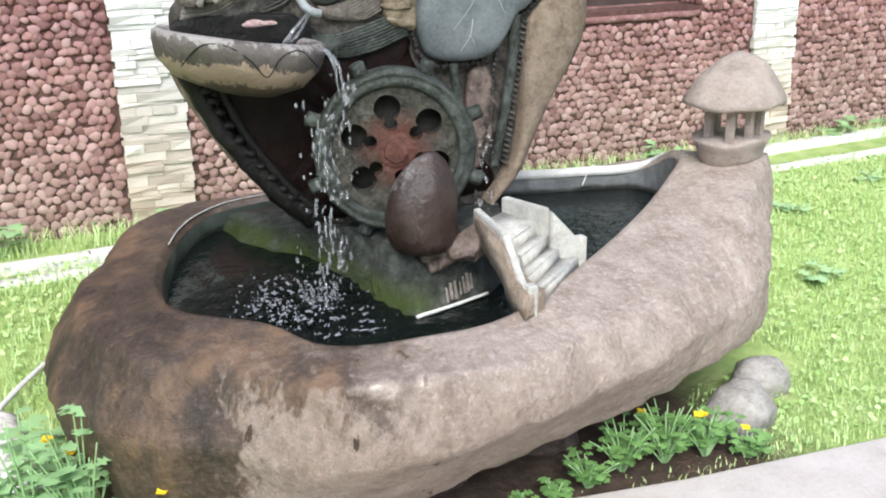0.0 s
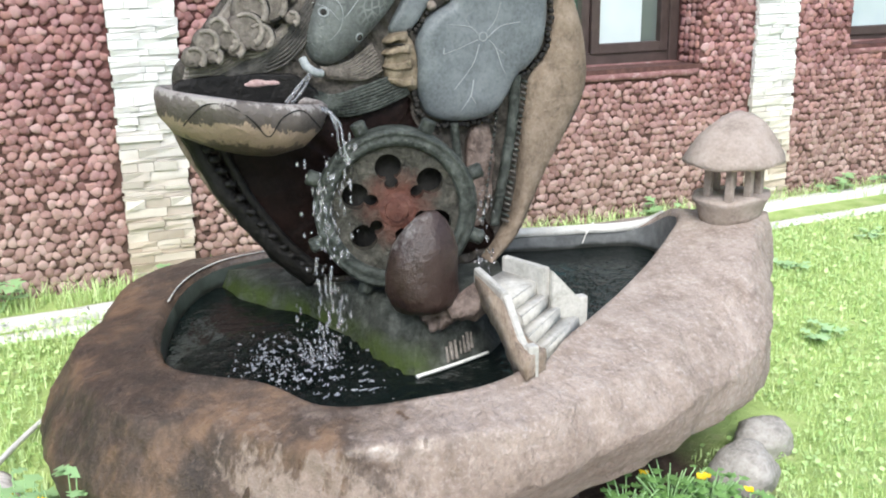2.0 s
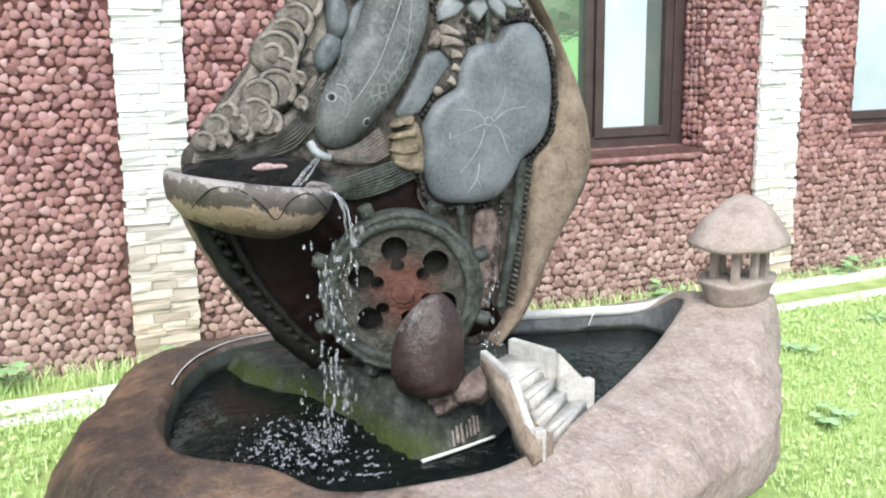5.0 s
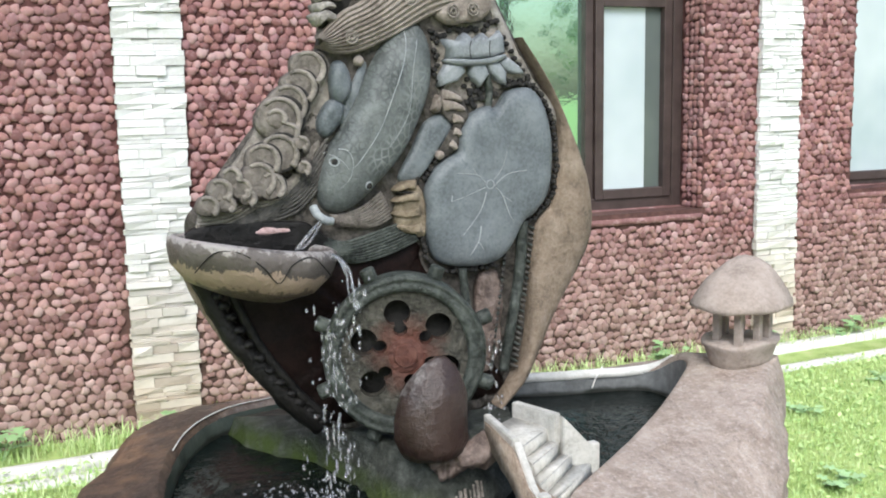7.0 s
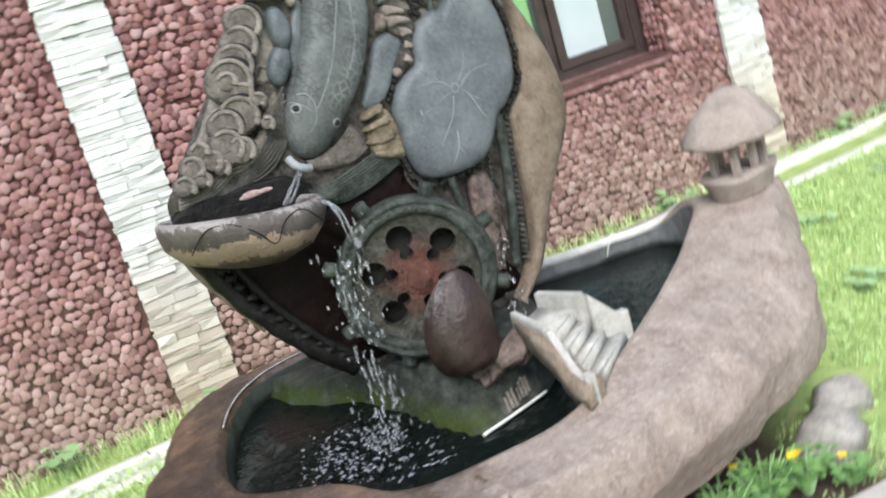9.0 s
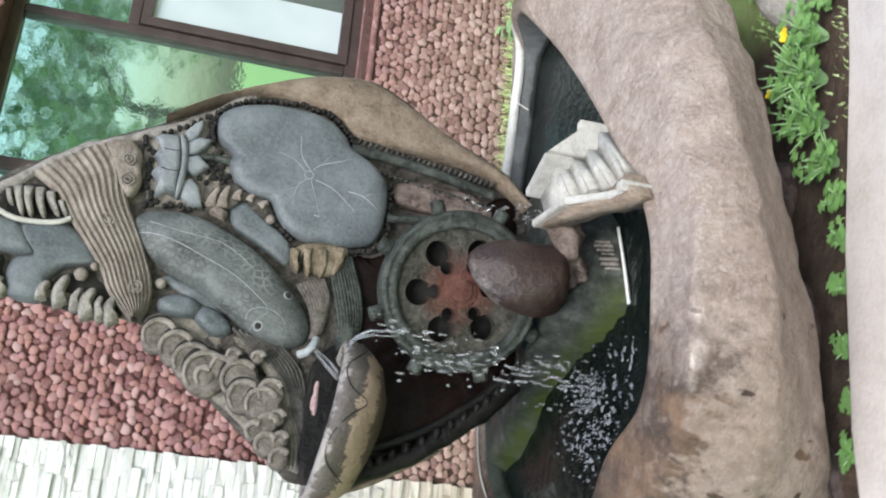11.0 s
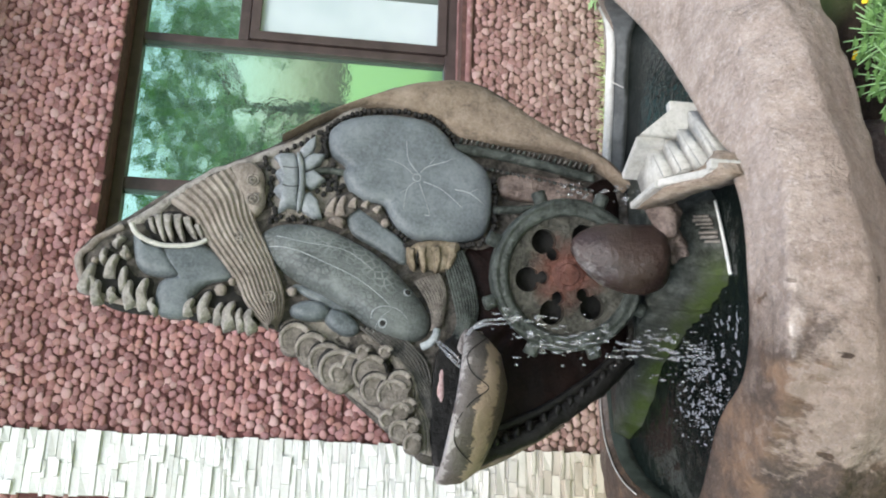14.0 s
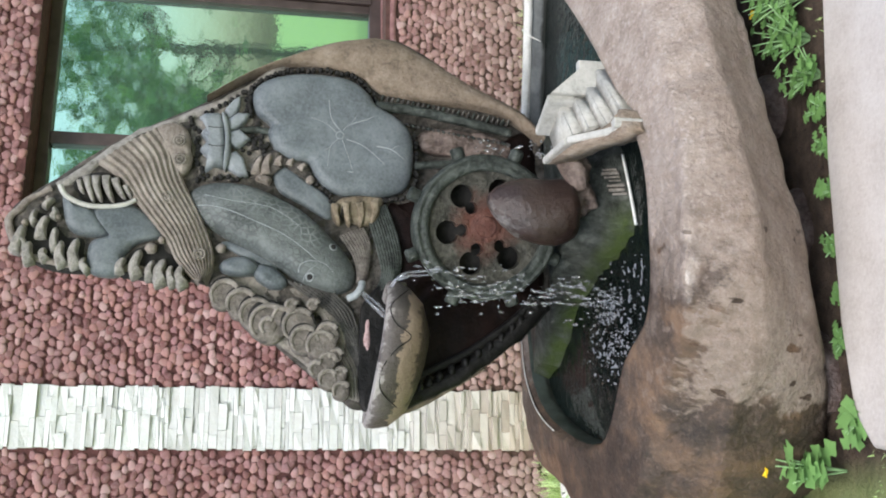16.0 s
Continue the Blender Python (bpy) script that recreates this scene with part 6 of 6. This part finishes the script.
for x, y, h, leaves, flowers, seed, lab, spread in (
        (1.72, 2.50, 0.15, 60, 1, 1, "celandine with lobed leaves and a yellow flower by the boulder", 0.11),
        (1.84, 2.49, 0.17, 70, 2, 2, "celandine with lobed leaves and yellow flowers by the boulder", 0.12),
        (1.95, 2.47, 0.13, 56, 1, 12, "celandine with lobed leaves and a yellow flower by the boulder", 0.1),
        (1.60, 2.47, 0.10, 40, 0, 3, "low leafy celandine at the path's edge", 0.09),
        (2.04, 2.42, 0.07, 36, 1, 4, "low leafy celandine at the path's edge", 0.09),
        (1.50, 2.455, 0.05, 18, 0, 13, "small leafy weed at the path's edge", 0.06),
        (1.40, 2.455, 0.05, 16, 0, 5, "small leafy weed at the path's edge", 0.05),
        (1.29, 2.46, 0.035, 12, 0, 14, "small leafy weed at the path's edge", 0.045),
        (1.15, 2.475, 0.04, 14, 0, 6, "small leafy weed at the path's edge", 0.05),
        (1.03, 2.48, 0.03, 10, 0, 15, "small leafy weed at the path's edge", 0.04),
        (0.92, 2.485, 0.04, 16, 0, 16, "small leafy weed at the path's end", 0.05)):
    celandine(x, y, h, int(leaves * 1.5), flowers, seed, lab, spread, None, SMALL)
celandine(0.47, 2.70, 0.37, 70, 2, 7, "tall celandine with lobed leaves against the boulder", 0.14, PALE_WEED, (0.03, 0.056))
celandine(0.62, 2.56, 0.2, 22, 1, 8, "celandine with a yellow flower at the boulder's foot", 0.09)
celandine(0.36, 2.78, 0.33, 60, 1, 9, "tall celandine with lobed leaves against the boulder", 0.15, PALE_WEED, (0.03, 0.056))
celandine(0.40, 3.05, 0.18, 22, 1, 10, "leafy green celandine at the boulder's foot", 0.12, PALE_WEED)
celandine(0.74, 2.46, 0.06, 10, 0, 11, "small leafy weed at the path's end", 0.07)
for k, (x, y) in enumerate(((0.35, 4.5), (0.95, 4.44), (2.05, 4.4), (3.2, 4.52), (4.35, 4.5), (4.75, 4.5), (3.75, 4.52), (-0.1, 4.5), (5.3, 4.5))):
    celandine(x, y, 0.12, 16, 0, 20 + k, "broad-leaved weed growing at the foot of the wall", 0.14, PALE_WEED)
rw = random.Random(5)
for k in range(18):
    x, y = rw.uniform(2.35, 4.8), rw.uniform(2.42, 4.1)
    if x < 2.75 and y > 2.7:
        x += 0.6
    celandine(x, y, rw.uniform(0.03, 0.06), 16, 0, 140 + k, "broad pale-green weed in the lawn", 0.11, LAWN_WEED, (0.028, 0.06))
celandine(2.36, 3.46, 0.07, 8, 0, 70, "small weed growing from the basin's back edge", 0.05, PALE_WEED)


# ---- trees across the garden, seen in the panes ----
def tree(x, y, h, seed):
    rng = random.Random(seed)
    root = empty("tree", x, y, 0, "leafy garden tree mirrored in the window panes", "tree", "garden trees")
    bm = bmesh.new()
    tube(bm, [(x, y, -0.1), (x + 0.1, y, h * 0.35), (x - 0.05, y + 0.1, h * 0.8)], 0.16, 0.05, 10, 14)
    limbs = []
    for k in range(7):
        a, z0 = rng.uniform(0, 6.28), h * rng.uniform(0.3, 0.65)
        e = Vector((x + 1.3 * math.cos(a), y + 1.3 * math.sin(a), z0 + rng.uniform(0.5, 1.3)))
        tube(bm, [(x + 0.05, y, z0), ((x + e.x) / 2, (y + e.y) / 2, z0 + 0.25), e], 0.05, 0.015, 7, 8)
        limbs.append(e)
    part("trunk", bm, TRUNK, root)
    V, Fc = [], []
    for k in range(1300):
        e = rng.choice(limbs) if rng.random() < 0.75 else Vector((x, y, h * 0.85))
        p = e + Vector((rng.gauss(0, 0.4), rng.gauss(0, 0.4), rng.gauss(0, 0.34)))
        a = Vector((rng.gauss(0, 1), rng.gauss(0, 1), rng.gauss(0, 0.6))).normalized() * 0.11
        c = a.cross(Vector((rng.gauss(0, 1), rng.gauss(0, 1), rng.gauss(0, 1)))).normalized() * 0.06
        i = len(V)
        V += [p - a, p + c, p + a, p - c]
        Fc.append((i, i + 1, i + 2, i + 3))
    me = bpy.data.meshes.new("crown")
    me.from_pydata([tuple(v) for v in V], [], Fc)
    me.materials.append(CROWN)
    o = new("crown", me)
    o.parent = root
    o.matrix_basis = root.matrix_basis.inverted()


tree(5.6, -4.5, 4.2, 1)
tree(8.0, -6.0, 5.0, 2)
tree(12.5, -8.5, 5.5, 5)
tree(3.6, -7.0, 4.5, 3)

# ---- facing stones of the house wall, last ----
def dome(seed):
    """A pebble, set in mortar: half an uneven ellipsoid."""
    rng = random.Random(seed)
    V = []
    n = 8
    knock = [rng.uniform(0.82, 1.14) for k in range(n)]
    ph = rng.uniform(0, 6)
    prof = ((1.0, 0.0), (0.94, 0.6), (0.66, 0.92))
    for r, h in prof:
        for k in range(n):
            a = 2 * math.pi * k / n
            rr = r * knock[k] * (1 + 0.15 * math.sin(2 * a + ph) + 0.11 * math.sin(3 * a + 2 * ph) + 0.06 * math.sin(5 * a + ph))
            V.append((rr * math.cos(a), -h * (1 + 0.16 * math.cos(a + ph)), rr * math.sin(a)))
    V.append((0, -1.0, 0))
    Fc = []
    for j in range(2):
        for k in range(n):
            m = (k + 1) % n
            Fc.append((j * n + k, j * n + m, (j + 1) * n + m, (j + 1) * n + k))
    Fc += [(2 * n + k, 2 * n + (k + 1) % n, 3 * n) for k in range(n)]
    return V, Fc


def pebbles():
    rng = random.Random(11)
    kinds = [dome(k) for k in range(8)]
    meshes = []
    for V, Fc in kinds:
        me = bpy.data.meshes.new("pebble")
        me.from_pydata(V, [], Fc)
        me.polygons.foreach_set("use_smooth", [True] * len(Fc))
        me.materials.append(RED_PEBBLE)
        meshes.append(me)
    field = empty("pebble_facing", 0.6, WALL_Y, 0.2, "round red river pebbles set in the house wall", "pebble facing", kind="structure")
    V, Fc = [], []
    singles = 0
    step = 0.0365
    rows = int(3.2 / (step * 0.88))
    for j in range(rows):
        z0 = 0.1 + j * step * 0.88
        for i in range(int(7.2 / step)):
            x = -1.0 + (i + 0.5 * (j % 2)) * step + rng.uniform(-0.008, 0.008)
            z = z0 + rng.uniform(-0.008, 0.008)
            if any(w[0] - 0.012 < x < w[1] + 0.012 and w[2] - 0.055 < z < w[3] + 0.012 for w in (W1, W2)):
                continue
            if 0.825 < x < 1.09 or 3.805 < x < 4.075:
                continue
            if z > 1.9 and x > 4.6:
                continue
            kind = rng.randrange(8)
            r = rng.uniform(0.0175, 0.0245)
            sx, sz, sy = r * rng.uniform(0.85, 1.22), r * rng.uniform(0.8, 1.08), rng.uniform(0.009, 0.017)
            a = rng.uniform(0, 6.28)
            m = Matrix.Translation((x, WALL_Y + 0.002, z)) @ Matrix.Diagonal((sx, sy, sz, 1)) @ Matrix.Rotation(a, 4, "Y")
            if 0.2 < x < 0.825 and 0.1 < z < 1.3 and singles < 300:
                o = new("pebble", meshes[kind])
                o.parent = field
                o.matrix_basis = Matrix.Translation((-0.6, -WALL_Y, -0.2)) @ m
                singles += 1
            else:
                b = len(V)
                V += [tuple(m @ Vector(p)) for p in kinds[kind][0]]
                Fc += [tuple(b + q for q in f) for f in kinds[kind][1]]
    # pebbles carried round into the window's reveal
    for j in range(int((W1[3] - W1[2]) / 0.034)):
        for i in range(4):
            kind = rng.randrange(8)
            r = rng.uniform(0.0165, 0.023)
            m = Matrix.Translation((W1[1] - 0.001, WALL_Y + 0.018 + 0.038 * i + rng.uniform(-0.006, 0.006), W1[2] + 0.02 + 0.034 * j + rng.uniform(-0.006, 0.006))) @ Matrix.Rotation(radians(-90), 4, "Z") @ Matrix.Diagonal((r, rng.uniform(0.008, 0.014), r, 1)) @ Matrix.Rotation(rng.uniform(0, 6.28), 4, "Y")
            b = len(V)
            V += [tuple(m @ Vector(p)) for p in kinds[kind][0]]
            Fc += [tuple(b + q for q in f) for f in kinds[kind][1]]
    me = bpy.data.meshes.new("pebble_field")
    me.from_pydata(V, [], Fc)
    me.polygons.foreach_set("use_smooth", [True] * len(Fc))
    me.materials.append(RED_PEBBLES)
    o = tagged(new("pebble_field", me), kind="stuff")
    o.parent = field
    o.matrix_basis = Matrix.Translation((-0.6, -WALL_Y, -0.2))


pebbles()


def pilaster(name, x0, x1, seed):
    rng = random.Random(seed)
    root = empty(name, x0, WALL_Y, 0.1, "white split-stone strip running up the pebbled wall", "stone strip", kind="structure")
    me = []
    for k in range(5):
        b = bmesh.new()
        box(b, 0, 1, -1, 0, 0, 1)
        for v in b.verts:
            if v.co.y < -0.5:
                v.co.y += rng.uniform(-0.2, 0.2)
            v.co.z += rng.uniform(-0.04, 0.04)
        mesh = finish(b, "ledge_stone", False)
        mesh.materials.append(LEDGE)
        me.append(mesh)
    z = 0.08
    while z < 2.8:
        h = rng.choice((0.016, 0.02, 0.024, 0.03, 0.036))
        x = x0 + rng.uniform(-0.006, 0.006)
        end = x1 + rng.uniform(-0.006, 0.006)
        while x < end - 0.005:
            w = min(rng.uniform(0.05, 0.17), end - x)
            if end - x - w < 0.04:
                w = end - x
            o = new("ledge_stone", rng.choice(me))
            o.parent = root
            o.matrix_basis = Matrix.Translation((x - x0, 0, z - 0.1)) @ Matrix.Diagonal((w - 0.0015, rng.uniform(0.018, 0.036), h - 0.0015, 1))
            x += w
        z += h


pilaster("pilaster", 0.832, 1.083, 1)
pilaster("pilaster_2", 3.815, 4.067, 2)
